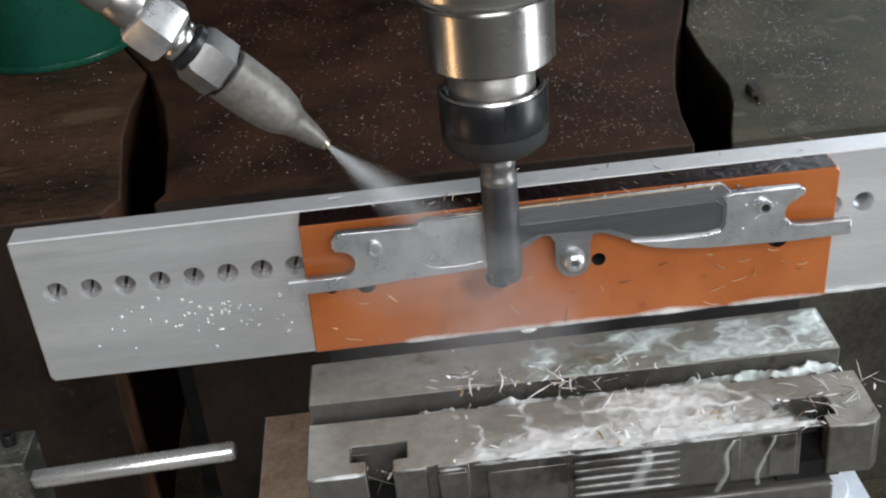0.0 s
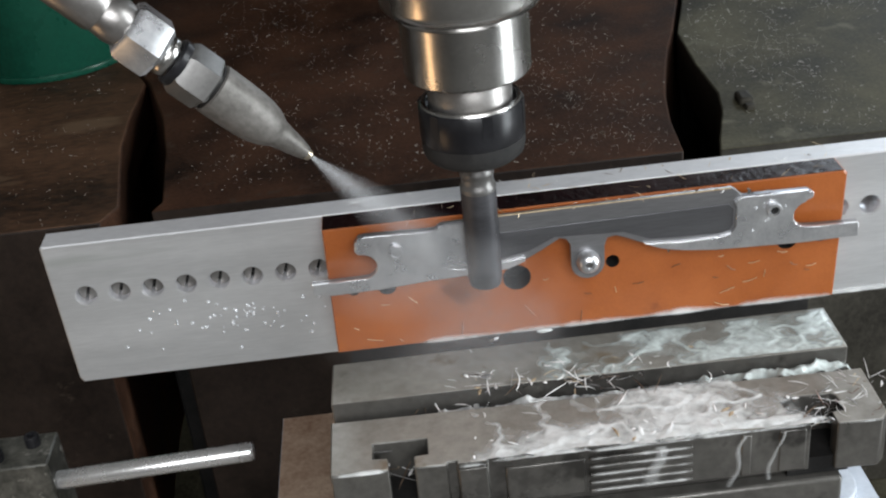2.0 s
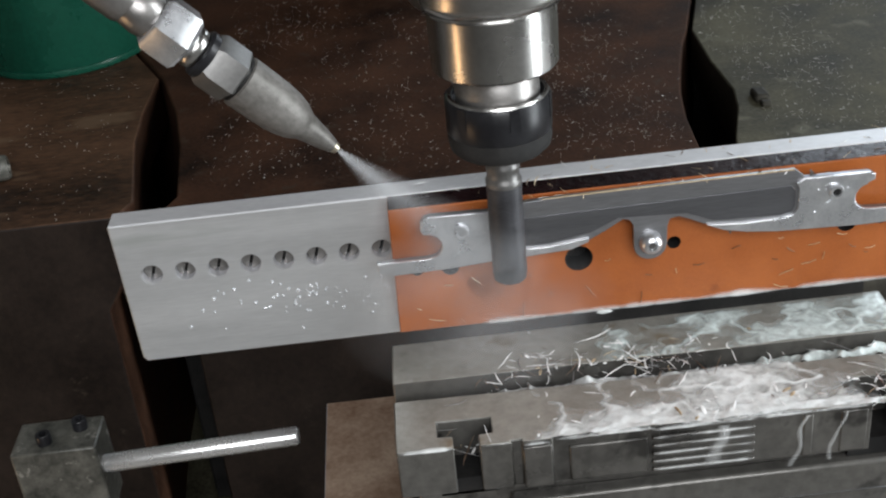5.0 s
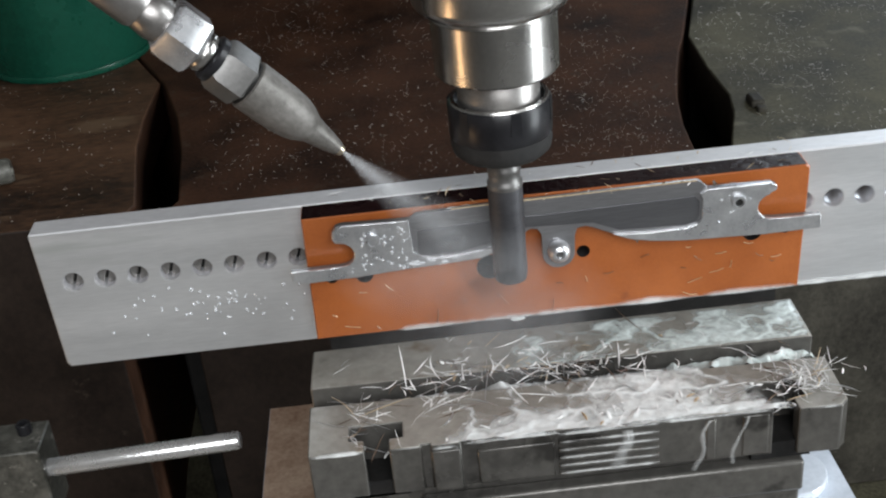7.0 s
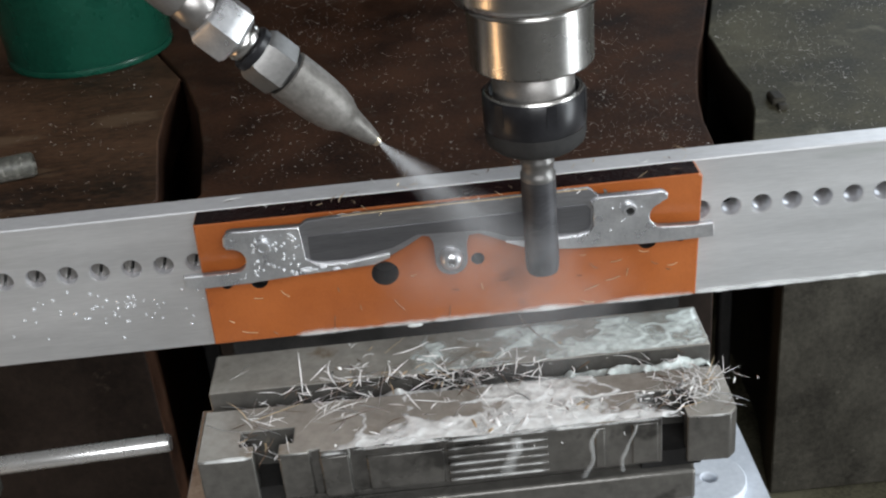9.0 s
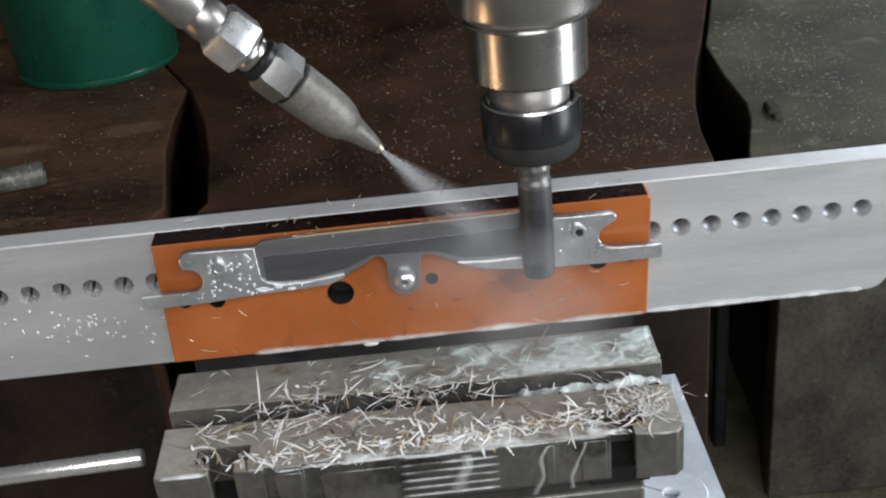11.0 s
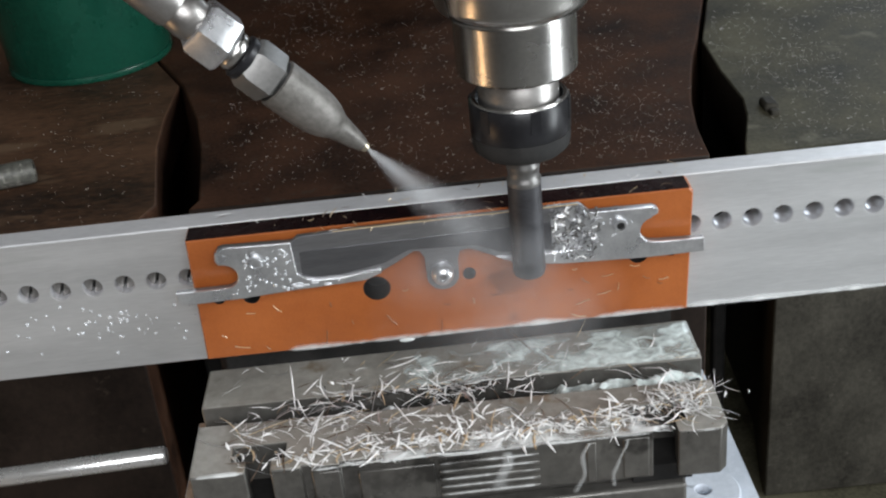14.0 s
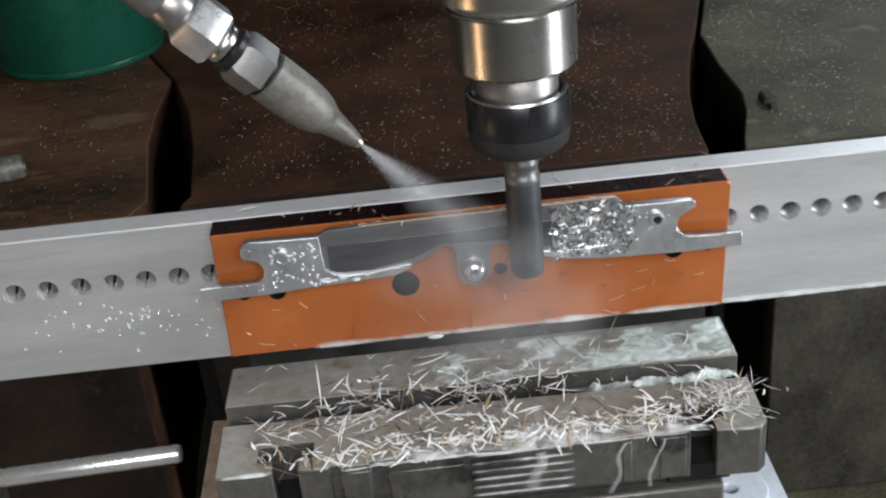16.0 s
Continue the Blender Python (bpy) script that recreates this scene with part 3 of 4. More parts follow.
def drilled_bar():
    bar = carried(thing("aluminium_bar", (146, 4, -31), "long flat aluminium bar with a row of drilled holes", "bar"))
    outline = [(-9, -29.5), (-8, -31)] + [(298, -31)] + arc(301, -24, 7.0, -90, -10, 6) + [(308.6, -16), (309.4, 16.8), (308.8, 17.5), (-9.6, 17.5), (-10, 17.0)]
    part("bar_body", prism(outline, [ring(x, z, 3.15) for x, z in HOLES_L + HOLES_R], 0, 8.8, chamfer=0.4), [ALU, ALU_TOP], bar, smooth=0)
    for f in bar.children[0].data.polygons:
        f.material_index = 1 if f.normal.z > 0.6 and f.center.z > 0.04 else 0
    for x, z in HOLES_L + HOLES_R:
        part("countersink", lathe([(3.6, -0.06), (3.15, 0.5), (3.1, 8.7), (3.14, 8.75), (3.2, 0.45), (3.62, -0.02)], (x, 0, z), (0, 1, 0), 28), BORE, bar)
        if x > 100:
            continue
        a = radians(72)
        for side in (0, 180):
            half = [(x + 2.95 * math.cos(a + radians(side + k)), z + 2.95 * math.sin(a + radians(side + k))) for k in range(9, 172, 9)]
            part("slotted_plug_half", prism(half, [], 2.6, 5.2), STEEL_SATIN, bar)
        part("plug_core", lathe([(0, 5.2), (3.0, 5.2), (3.0, 7.0), (0, 7.0)], (x, 0, z), (0, 1, 0), 20), VISE_DARK, bar)


drilled_bar()


def orange_board():
    board = carried(thing("orange_board", (149, -4.5, -25.5), "orange phenolic fixture board with an oily dark top edge", "fixture board"))
    outline = [(72.6, -25.4), (73.4, 17.3), (226.2, 17.3), (227.2, 16.3), (225.6, -25.4)]
    holes = [(128.7, -5.9, 4.25), (157.6, -4.1, 2.1), (90, -3.9, 2.7), (80, -3.7, 1.9), (210.2, -3.9, 3.0), (220.5, -3.6, 1.9)]
    part("board", prism(outline, [ring(x, z, r) for x, z, r in holes], -9, -0.1, chamfer=0.4), ORANGE, board, smooth=0)
    part("top_edge", prism([(73.5, 17.3), (226.1, 17.3), (226.0, 17.42), (73.6, 17.42)], [], -8.7, -0.4), SCORCH, board, "black oily top edge")
    # near-black linings put the shade into the board's holes
    for x, z, r in holes:
        part("hole_lining", lathe([(r, -8.95), (r - 0.03, -8.9), (r - 0.03, -0.4), (0, -0.3)], (x, 0, z), (0, 1, 0), 28), VISE_DARK, board)


orange_board()

YB = -15.0      # face of the blade


def knife():
    blade = carried(thing("knife_blade", (149, -14, -1), "wet silver knife blade with hooked ends", "blade"))
    lower = [(229.3, -1.5), (211, -1.7), (187, -0.8), (178, 0.2), (171, 1.7), (165, 4.2), (161, 6.2), (157.8, 7.5), (155.2, 7.0), (154.4, 4.5), (154.3, -1.2)]
    lower += arc(149.4, -1.0, 4.9, 0, -180, 10)[1:-1] + [(144.5, -1.2), (144.4, 6.0), (143.2, 8.2), (141.4, 8.6), (139.4, 7.4), (135.7, 5.2), (131, 2.8), (126, 0.9), (114, 0.3), (102, -0.1), (89, -1.0), (73.2, -1.3), (68.7, -0.3)]
    upper = [(68.6, 2.9), (83.5, 3.0)] + arc(84.2, 7.0, 4.0, -75, 80, 9) + [(83.0, 11.2), (82.2, 12.6), (82.4, 14.8), (83.6, 16.4), (85.4, 16.8), (105.6, 16.2), (107.6, 17.6), (125.5, 18.1), (191.6, 18.5), (192.8, 17.8), (194.6, 15.7), (213.6, 15.4), (215.2, 14.6), (215.2, 13.0), (213.4, 12.2)]
    upper += arc(213.8, 7.6, 4.1, 100, 270, 9) + [(216, 3.3), (229.2, 2.9)]
    part("blade_body", prism(lower + upper, [], YB + 0.9, YB + 2.6), GREYBLADE, blade, "wet grey blade metal", bevel=0.15)
    left = [(68.6, 2.9), (83.5, 3.0)] + arc(84.2, 7.0, 4.0, -75, 80, 9) + [(83.0, 11.2), (82.2, 12.6), (82.4, 14.8), (83.6, 16.4), (85.4, 16.8), (105.2, 16.2), (105.8, 5.2), (108.5, 3.4), (112, 2.6), (120, 2.6), (131, 4.0), (131, 2.8), (126, 0.9), (114, 0.3), (102, -0.1), (89, -1.0), (73.2, -1.3), (68.7, -0.3)]
    part("tang", prism(left, [], YB, YB + 0.95), ALU_WET, blade, bevel=0.15)
    right = [(229.3, -1.5), (211, -1.7), (187, -0.8), (178, 0.2), (171, 1.7), (166, 3.9), (176, 3.2), (188, 3.4), (191.6, 4.2), (192.8, 6.0), (193.0, 12.5), (192.2, 14.2), (194.6, 15.7), (213.6, 15.4), (215.2, 14.6), (215.2, 13.0), (213.4, 12.2)]
    right += arc(213.8, 7.6, 4.1, 100, 270, 9) + [(216, 3.3), (229.2, 2.9)]
    part("tang", prism(right, [], YB, YB + 0.95), ALU_WET, blade, bevel=0.15)
    bev = [(107.2, 4.4), (109.5, 3.6), (119, 3.4), (132, 5.6), (140, 9.3), (160, 8.4), (168, 5.0), (188, 4.2), (191.2, 5.0), (192.2, 6.8), (192.2, 11.8), (190.6, 13.6), (160, 13.2), (120, 12.8), (107.4, 12.4)]
    part("bevel_face", prism(bev, [], YB + 0.62, YB + 0.95), BEVEL, blade, "dark freshly milled bevel", bevel=0.12)
    for x, z in ((94.0, 11.2), (203.6, 10.8)):
        pin = part("pivot_pin", lathe([(0, 6.0), (2.2, 6.0), (2.2, -1.2), (2.0, -1.7), (1.35, -1.8), (1.2, -1.4), (0, -1.4)] if x < 100 else [(0, 6.0), (2.2, 6.0), (2.2, -1.2), (2.0, -1.7), (1.35, -1.7), (1.2, -1.0), (0, -1.0)], (x, YB, z), (0, 1, 0), 28), ALU_WET, blade, "bright hollow rivet")
    # dark disc in place of the shade inside the hollow rivet
    for x, z in ((203.6, 10.8),):
        part("rivet_bore", lathe([(0, -1.15), (1.15, -1.15), (1.15, -1.02), (0, -1.02)], (x, YB, z), (0, 1, 0), 20), VISE_DARK, blade)
    for x in (94.0, 203.6, 149.3):
        part("spacer", lathe([(0, 2.6), (3.0, 2.6), (3.0, 6.0), (0, 6.0)], (x, YB, 11.0 if x != 149.3 else 0.5), (0, 1, 0), 20), STEEL_DULL, blade)
    part("burr_edge", prism([(118, 18.0), (191.4, 18.4), (191.2, 18.75), (160, 18.5), (140, 18.6), (118, 18.25)], [], YB + 0.7, YB + 1.1), CHIP_GOLD, blade, "straw-coloured burr along the blade's back")
    screw = carried(thing("clamp_screw", (149.3, -16, -3), "round-headed steel clamp screw on the blade tab", "screw"))
    part("head", lathe([(0, -2.0), (1.2, -2.0), (1.35, -2.9), (2.3, -2.6), (3.1, -1.7), (3.45, -0.4), (3.5, 0.9), (0, 0.9)], (149.3, YB, 0.3), (0, 1, 0), 32), ALU_WET, screw)
    part("socket", lathe([(0, -2.1), (1.15, -2.1), (1.2, -2.0), (0, -2.0)], (149.3, YB, 0.3), (0, 1, 0), 6), STEEL_DULL, screw)
    return blade


def lower_edge(x):
    """Height of the hollow's lower border on the uncut side of the blade."""
    pts = ((105, 5.4), (108.5, 3.5), (112, 2.7), (120, 2.7), (131, 4.1))
    for (x0, z0), (x1, z1) in zip(pts, pts[1:]):
        if x <= x1:
            return z0 + (z1 - z0) * (x - x0) / (x1 - x0)
    return pts[-1][1]


def uncut_metal(blade):
    """The skin that the first pass mills away, in slivers; each drops as a chip when the cutter reaches it."""
    rnd, made = random.Random(41), []
    n = 14
    for k in range(n):
        x0, x1 = 105.25 + 21.75 * k / n, 105.25 + 21.75 * (k + 1) / n
        zt = 17.6 if x0 > 107 else 16.3 + (x0 - 105.2) * 0.7
        z0 = lower_edge((x0 + x1) / 2)
        cuts = [z0, z0 + (zt - z0) * rnd.uniform(0.3, 0.42), z0 + (zt - z0) * rnd.uniform(0.62, 0.75), zt]
        for za, zb in zip(cuts, cuts[1:]):
            ob = part("uncut_sliver", prism([(x0, za), (x1, za), (x1, zb), (x0, zb)], [], YB + 0.02, YB + 0.6), ALU_WET, blade, "bright uncut skin of the blade")
            hit = max(0.1, (127.2 - x0) / 5.35 + rnd.uniform(-0.05, 0.05))
            c = Vector(((x0 + x1) / 2, YB + 0.3, (za + zb) / 2))
            rest = Vector((c.x + rnd.gauss(0, 9), rnd.uniform(-21, -18), -47.4 + rnd.random()))
            made.append((ob, hit, c, rest, rnd.uniform(-70, 70)))
    return made


def chip_crust(blade):
    """Wet chips that the second pass leaves clinging to the freshly cut end of the blade."""
    rnd, made = random.Random(43), []
    for k in range(12):
        x0 = 173.0 + 2.0 * k
        bm = bmesh.new()
        for _ in range(30):
            x, z = x0 + rnd.uniform(0, 2.4), rnd.uniform(0.5, 16.6 if x0 > 192 else 17.8)
            a, ln, w = rnd.uniform(0, 6.28), rnd.uniform(0.5, 1.5), rnd.uniform(0.15, 0.5)
            c, s_ = math.cos(a), math.sin(a)
            lift = [rnd.uniform(-0.75, 0.0) for _ in range(4)]
            quad = [Vector((x + c * u - s_ * v, YB + 0.35 + d, z + s_ * u + c * v)) for (u, v), d in zip(((-ln, -w), (ln, -w * 0.5), (ln * 0.8, w * 0.6), (-ln * 0.9, w)), lift)]
            top = [bm.verts.new(p) for p in quad]
            low = [bm.verts.new(p + Vector((0, 0.3, 0))) for p in quad]
            tone = rnd.choice((0, 2, 2, 2, 3, 3, 3, 2, 1))
            for f in [bm.faces.new(top), bm.faces.new(low[::-1])] + [bm.faces.new((top[i], low[i], low[(i + 1) % 4], top[(i + 1) % 4])) for i in range(4)]:
                f.material_index = tone
        zt = 15.2 if x0 > 192 else 17.6
        if x0 < 191.5:
            prism([(x0, 0.6), (x0 + 2.02, 0.6), (x0 + 2.02, zt), (x0, zt)], [], YB + 0.5, YB + 0.6, bm=bm)
        ob = part("chip_crust", bm, [ALU_WET, CHIP, STEEL_DULL, GREYBLADE], blade, "wet bright chips clinging to the fresh cut", smooth=0)
        hit = 12.5 + (182.9 - (x0 - 6.0)) / 5.2
        made.append((ob, max(11.3, hit)))
    return made


BLADE = knife()
SLIVERS, CRUST = uncut_metal(BLADE), chip_crust(BLADE)



def vise():
    v = carried(thing("machine_vise", (149, 10, -149), "oily steel machine vise with notched jaws", "vise"))
    # both jaws carry the lightened top tone in place of light falling there
    top_faces(part("fixed_jaw", prism([(68.3, -14.6), (229, -16), (229.4, 6.6), (68.6, 6.6)], [], -78, -40.2, "z"), VISE_TOP, v, "bare steel jaw with light painted on its top", bevel=0.6), VISE)
    # black filler and slot bottoms stand in for the shade between the jaws
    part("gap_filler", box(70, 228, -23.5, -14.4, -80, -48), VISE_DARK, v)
    front = [(68.2, -22.8), (68.2, -47.6), (84.8, -47.8), (84.8, -42.3), (80.4, -42.0), (80.4, -35.0), (96.6, -35.4), (96.4, -42.4), (92.2, -42.8), (92.2, -48.0),
             (101.5, -48.3), (101.5, -47.2), (104.5, -47.2), (104.5, -48.4), (113, -48.5), (113, -47.4), (206.2, -49.4), (206.2, -45.0), (201.0, -44.6), (200.6, -37.4), (202, -36.2), (215.6, -36.6), (217, -38), (217, -44.9), (213.4, -45.2),
             (213.4, -50.6), (226, -51.0), (228.6, -48.5), (229.2, -26.4)]
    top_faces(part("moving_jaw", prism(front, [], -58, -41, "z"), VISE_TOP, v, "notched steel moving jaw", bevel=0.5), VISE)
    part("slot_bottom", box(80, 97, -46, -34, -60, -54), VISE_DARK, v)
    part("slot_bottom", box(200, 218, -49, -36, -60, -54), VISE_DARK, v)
    part("jaw_carrier", box(73, 217, -46, -24, -120, -57.9), VISE, v, bevel=1.2)
    for x0, x1 in ((104.6, 112.9), (186, 189), (197, 205)):
        part("front_rib", box(x0, x1, -49.6, -46.5, -57.5, -42.6), VISE, v, bevel=0.5)
    for k in range(5):
        part("front_fin", box(142, 172, -49.5, -48.2, -45.6 - 2.9 * k, -44.2 - 2.9 * k), VISE, v, bevel=0.4)
    for x0, x1 in ((118, 141), (173, 185)):
        part("front_panel", box(x0, x1, -48.6, -46.2, -57.6, -44.8), VISE, v, bevel=0.6)
    part("lower_rail", box(100, 216, -51.5, -45.9, -72, -60.5), VISE, v, bevel=1.2)
    part("bed", box(76, 214, -44, 96, -148.8, -78), VISE, v, bevel=2)
    # black bar added where shadow lies under the board
    part("clamped_bar", box(75, 224, 6.6, 9.0, -78, -31.2), VISE_DARK, v, "near-black support bar filling the shadow behind the jaw")
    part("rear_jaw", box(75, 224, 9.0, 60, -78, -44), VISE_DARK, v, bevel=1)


vise()


def sub_table():
    plate_ = carried(thing("base_plate", (149, 30, -164), "wet steel base plate under the vise", "base plate"))
    part("plate", prism([(31, -70), (267.5, -70), (267, 128), (31, 128)], [ring(245.4, 40.5, 3.0)], -164, -149, "z"), BLUE_STEEL, plate_, smooth=0)
    ear = [(212, 20)] + arc(245.4, 40.5, 15, -70, 85, 10) + [(212, 62)]
    part("clamp_ear", prism(ear, [ring(245.4, 40.5, 3.0)], -148.9, -144.5, "z"), BLUE_STEEL, plate_, "wet rounded clamping ear with a bolt hole", bevel=0.8, smooth=0)
    part("brown_end", prism([(31.2, -69), (74, -69), (74, 127.6), (31.2, 127.6)], [], -149.2, -148.7, "z"), BROWN_TINT, plate_, "plate end coloured with a copper-brown reflection")
    tb = carried(thing("machine_table", (149, 30, -360), "dark iron machine table under the base plate", "machine table"))
    part("table_body", box(45, 255, -60, 116, -300, -164.2), VISE_DARK, tb, bevel=2)
    part("table_slide", box(60, 240, -40, 100, -392, -300), VISE_DARK, tb)
    stop = carried(thing("work_stop", (-84, 107, -392), "steel stop rod held in a grimy block", "work stop"))
    part("block", box(-104, -67, 99, 122, -176, -136.5), STOP_IRON, stop, bevel=1)
    part("post", box(-100, -76, 101, 120, -392, -176), CAST, stop, bevel=1)
    part("rod", lathe([(0, 0), (3.9, 0), (4.2, 0.8), (4.2, 84.5), (3.6, 86), (0, 86)], (-67.2, 105.2, -150.6), (1, 0.018, 0.022), 28), ROD, stop, "polished steel rod")
    for x, y in ((-76, 114), (-90, 106)):
        part("cap_screw", lathe([(0, 0), (3.3, 0), (3.3, 4.5), (3.0, 5), (1.8, 5), (1.7, 2.5), (0, 2.5)], (x, y, -136.5), n=24), BLACK_OXIDE, stop)


sub_table()


# ---- swarf, foam and droplets ----
def curls(name, count, seed, mats, label, spots, length=(4, 11), lift=1.2, thick=0.16, knots=(), buried=False):
    """Thin curved needles of swarf strewn over patches (x0, x1, y0, y1, z, weight)."""
    rnd = random.Random(seed)
    bm = bmesh.new()
    total = [s for s in spots for _ in range(s[5])]
    for _ in range(count):
        x0, x1, y0, y1, z, _w = rnd.choice(total)
        p = Vector((rnd.uniform(x0, x1), rnd.uniform(y0, y1), z + rnd.random() ** 2 * lift * 2 + 0.15))
        if rnd.random() < 0.62 and knots:
            kx, ky, kz = rnd.choice(knots)
            p = Vector((kx + rnd.gauss(0, 6.5), ky + rnd.gauss(0, 2.2), kz + rnd.random() ** 1.5 * 4))
            z = kz
        if buried:
            p.x = 444 - p.x if p.x > 222 else max(p.x, 156 - p.x)
            p.y = max(p.y, -91 - p.y)
        p.x = max(p.x, 70)
        a, tilt, bend = rnd.uniform(0, 6.28), rnd.gauss(0, 0.22), rnd.gauss(0, 0.09) if rnd.random() < 0.7 else rnd.gauss(0, 0.24)
        n, ln, w = 4, rnd.uniform(*length) * (0.38 + rnd.random() ** 1.3 * 0.95), thick * rnd.uniform(0.45, 1.8)
        prev, k = None, rnd.randrange(len(mats))
        for i in range(n + 1):
            d = Vector((math.cos(a) * math.cos(tilt), math.sin(a) * math.cos(tilt), math.sin(tilt)))
            wi = w * (1 - 0.8 * abs(2 * i / n - 1) ** 2)
            side = Vector((-math.sin(a), math.cos(a), 0)) * wi
            up = Vector((0, 0, wi * 0.6))
            p.z = max(p.z, z + 0.1)
            cur = [bm.verts.new(p + side), bm.verts.new(p - side), bm.verts.new(p + up)]
            if prev:
                for j in range(3):
                    f = bm.faces.new((prev[j], prev[(j + 1) % 3], cur[(j + 1) % 3], cur[j]))
                    f.material_index = k
            prev = cur
            p = p + d * (ln / n)
            a += bend
            tilt -= 0.05
    return carried(solid(name, bm, mats, label, "swarf", "stuff", smooth=60, origin=(149, -30, -40)))


GROWING = []
BRIGHT = [CHIP] * 8 + [ALU_WET] * 3 + [CHIP_GOLD, CHIP_DARK, CHIP_DARK]


def heap(begin, end, *args, **more):
    """Swarf that builds up on the jaws from begin to end."""
    GROWING.append((curls(*args, **more, buried=True), begin, end, -10.0))


curls("swarf_heap", 120, 11, BRIGHT, "first bright needle swarf lying on the vise jaws",
      [(80, 225, -47, -24, -41, 2), (110, 228, -22, 4, -40.2, 2), (105, 190, -24, -12, -40.4, 3), (208, 229, -50, -32, -41, 5)], (2, 11), 1.2, 0.17,
      [(152, -19, -41), (146, -14, -41), (118, -12, -40.2), (222, -36, -40)])
heap(0.8, 4.2, "swarf_heap", 90, 12, BRIGHT, "scattered needle swarf on the vise jaws",
     [(80, 225, -47, -24, -41, 3), (90, 220, -22, 2, -40.2, 3), (205, 230, -50, -28, -41, 2)], (3, 12), 1.2, 0.17, knots=[(106, -17, -40.4), (152, -20, -41), (216, -42, -40)])
heap(4.2, 6.4, "swarf_heap", 230, 13, BRIGHT, "tangled long needle swarf on the vise jaws",
     [(72, 226, -48, -24, -41, 3), (80, 222, -22, 2, -40.2, 4), (69, 76, -48, -26, -41, 1), (222, 230, -50, -20, -41, 2)], (4, 15), 1.6, 0.16,
     knots=[(104, -20, -40.4), (112, -32, -41), (128, -20, -41), (150, -18, -41), (165, -20, -41), (222, -38, -41), (226, -34, -41), (72, -30, -41)])
heap(7.6, 10.2, "swarf_heap", 200, 14, BRIGHT, "long bright needles heaped over the vise jaws",
     [(74, 226, -48, -24, -41, 3), (76, 220, -22, 2, -40.2, 4), (222, 231, -50, -20, -41, 1)], (4, 13), 1.8, 0.17,
     knots=[(150, -18, -41), (148, -22, -41), (112, -22, -41), (98, -28, -41), (128, -36, -41), (225, -38, -41), (205, -42, -41)])
heap(7.0, 11.6, "swarf_shards", 400, 21, [CHIP, CHIP, CHIP, CHIP, CHIP, CHIP_GOLD], "broad bright curled shards of swarf heaped on the front jaw",
     [(92, 206, -48, -40, -41, 5), (78, 150, -46, -26, -41, 2)], (3, 9.5), 1.2, 0.29,
     knots=[(118, -46, -41), (128, -45, -41), (140, -44, -41), (148, -43, -41), (150, -34, -41), (160, -45, -41), (166, -45, -41), (172, -46, -41), (180, -44, -41),
            (188, -43, -41), (196, -41, -41), (206, -38, -41), (224, -36, -41)])
curls("swarf_shards", 60, 22, [CHIP, CHIP, CHIP, CHIP_GOLD], "broad bright curled shards of swarf on the jaws",
      [(100, 206, -48, -36, -41, 4), (90, 190, -16, -4, -40.2, 2)], (2.5, 6), 0.8, 0.34, [(134, -12, -40.2), (112, -13, -40.2), (160, -44, -41), (180, -44, -41)])
curls("edge_burrs", 26, 19, [CHIP, CHIP_GOLD], "straw-coloured burrs along the top of the blade", [(110, 192, -14.6, -12.6, 18.3, 1)], (1.5, 5), 0.2, 0.13)
curls("stray_swarf", 46, 15, [CHIP, CHIP_GOLD, CHIP_DARK], "single needles of swarf along the board's top edge", [(80, 226, -8, 8, 17.5, 1)], (2.5, 7), 0.4, 0.14)


def face_needles():
    rnd = random.Random(21)
    bm = bmesh.new()
    for k in range(30):
        x, z = rnd.uniform(78, 222), rnd.uniform(-23, -7) if k % 5 else rnd.uniform(-24, 12)
        a, ln = rnd.uniform(-1.8, 0.4), rnd.uniform(1.5, 5)
        d, w = Vector((math.cos(a), 0, math.sin(a))) * ln, 0.13
        y = -9.05
        vs = [Vector((x, y, z)), Vector((x, y, z)) + d * 0.5 + Vector((0, -0.3, rnd.uniform(-0.4, 0.4))), Vector((x, y, z)) + d]
        prev = None
        for v in vs:
            n_ = Vector((-math.sin(a), 0, math.cos(a))) * w
            cur = [bm.verts.new(v + n_), bm.verts.new(v - n_), bm.verts.new(v + Vector((0, -0.22, 0)))]
            if prev:
                for j in range(3):
                    bm.faces.new((prev[j], prev[(j + 1) % 3], cur[(j + 1) % 3], cur[j])).material_index = k % 2
            prev = cur
    carried(solid("clinging_swarf", bm, [CHIP_GOLD, CHIP_DARK], "wet swarf needles clinging to the orange board", "swarf", "stuff", origin=(149, -9, -25)))


face_needles()


def blobs(name, seed, items, mat, label, cat):
    """Flattened uneven lumps: (x, y, z, rx, ry, rz) each."""
    rnd = random.Random(seed)
    bm = bmesh.new()
    for x, y, z, rx, ry, rz in items:
        r = bmesh.ops.create_icosphere(bm, subdivisions=3 if max(rx, ry, rz) > 2 else 2, radius=1)["verts"]
        o = rnd.uniform(0, 50)
        for v in r:
            k = 1 + 0.35 * noise.noise(v.co * 1.6 + Vector((o, 0, 0))) + 0.15 * noise.noise(v.co * 4 + Vector((o, 3, 0)))
            v.co = Vector((x + v.co.x * rx * k, y + v.co.y * ry * k, z + v.co.z * rz * k))
    return carried(solid(name, bm, mat, label, cat, "stuff", smooth=180, origin=(149, -30, -40)))


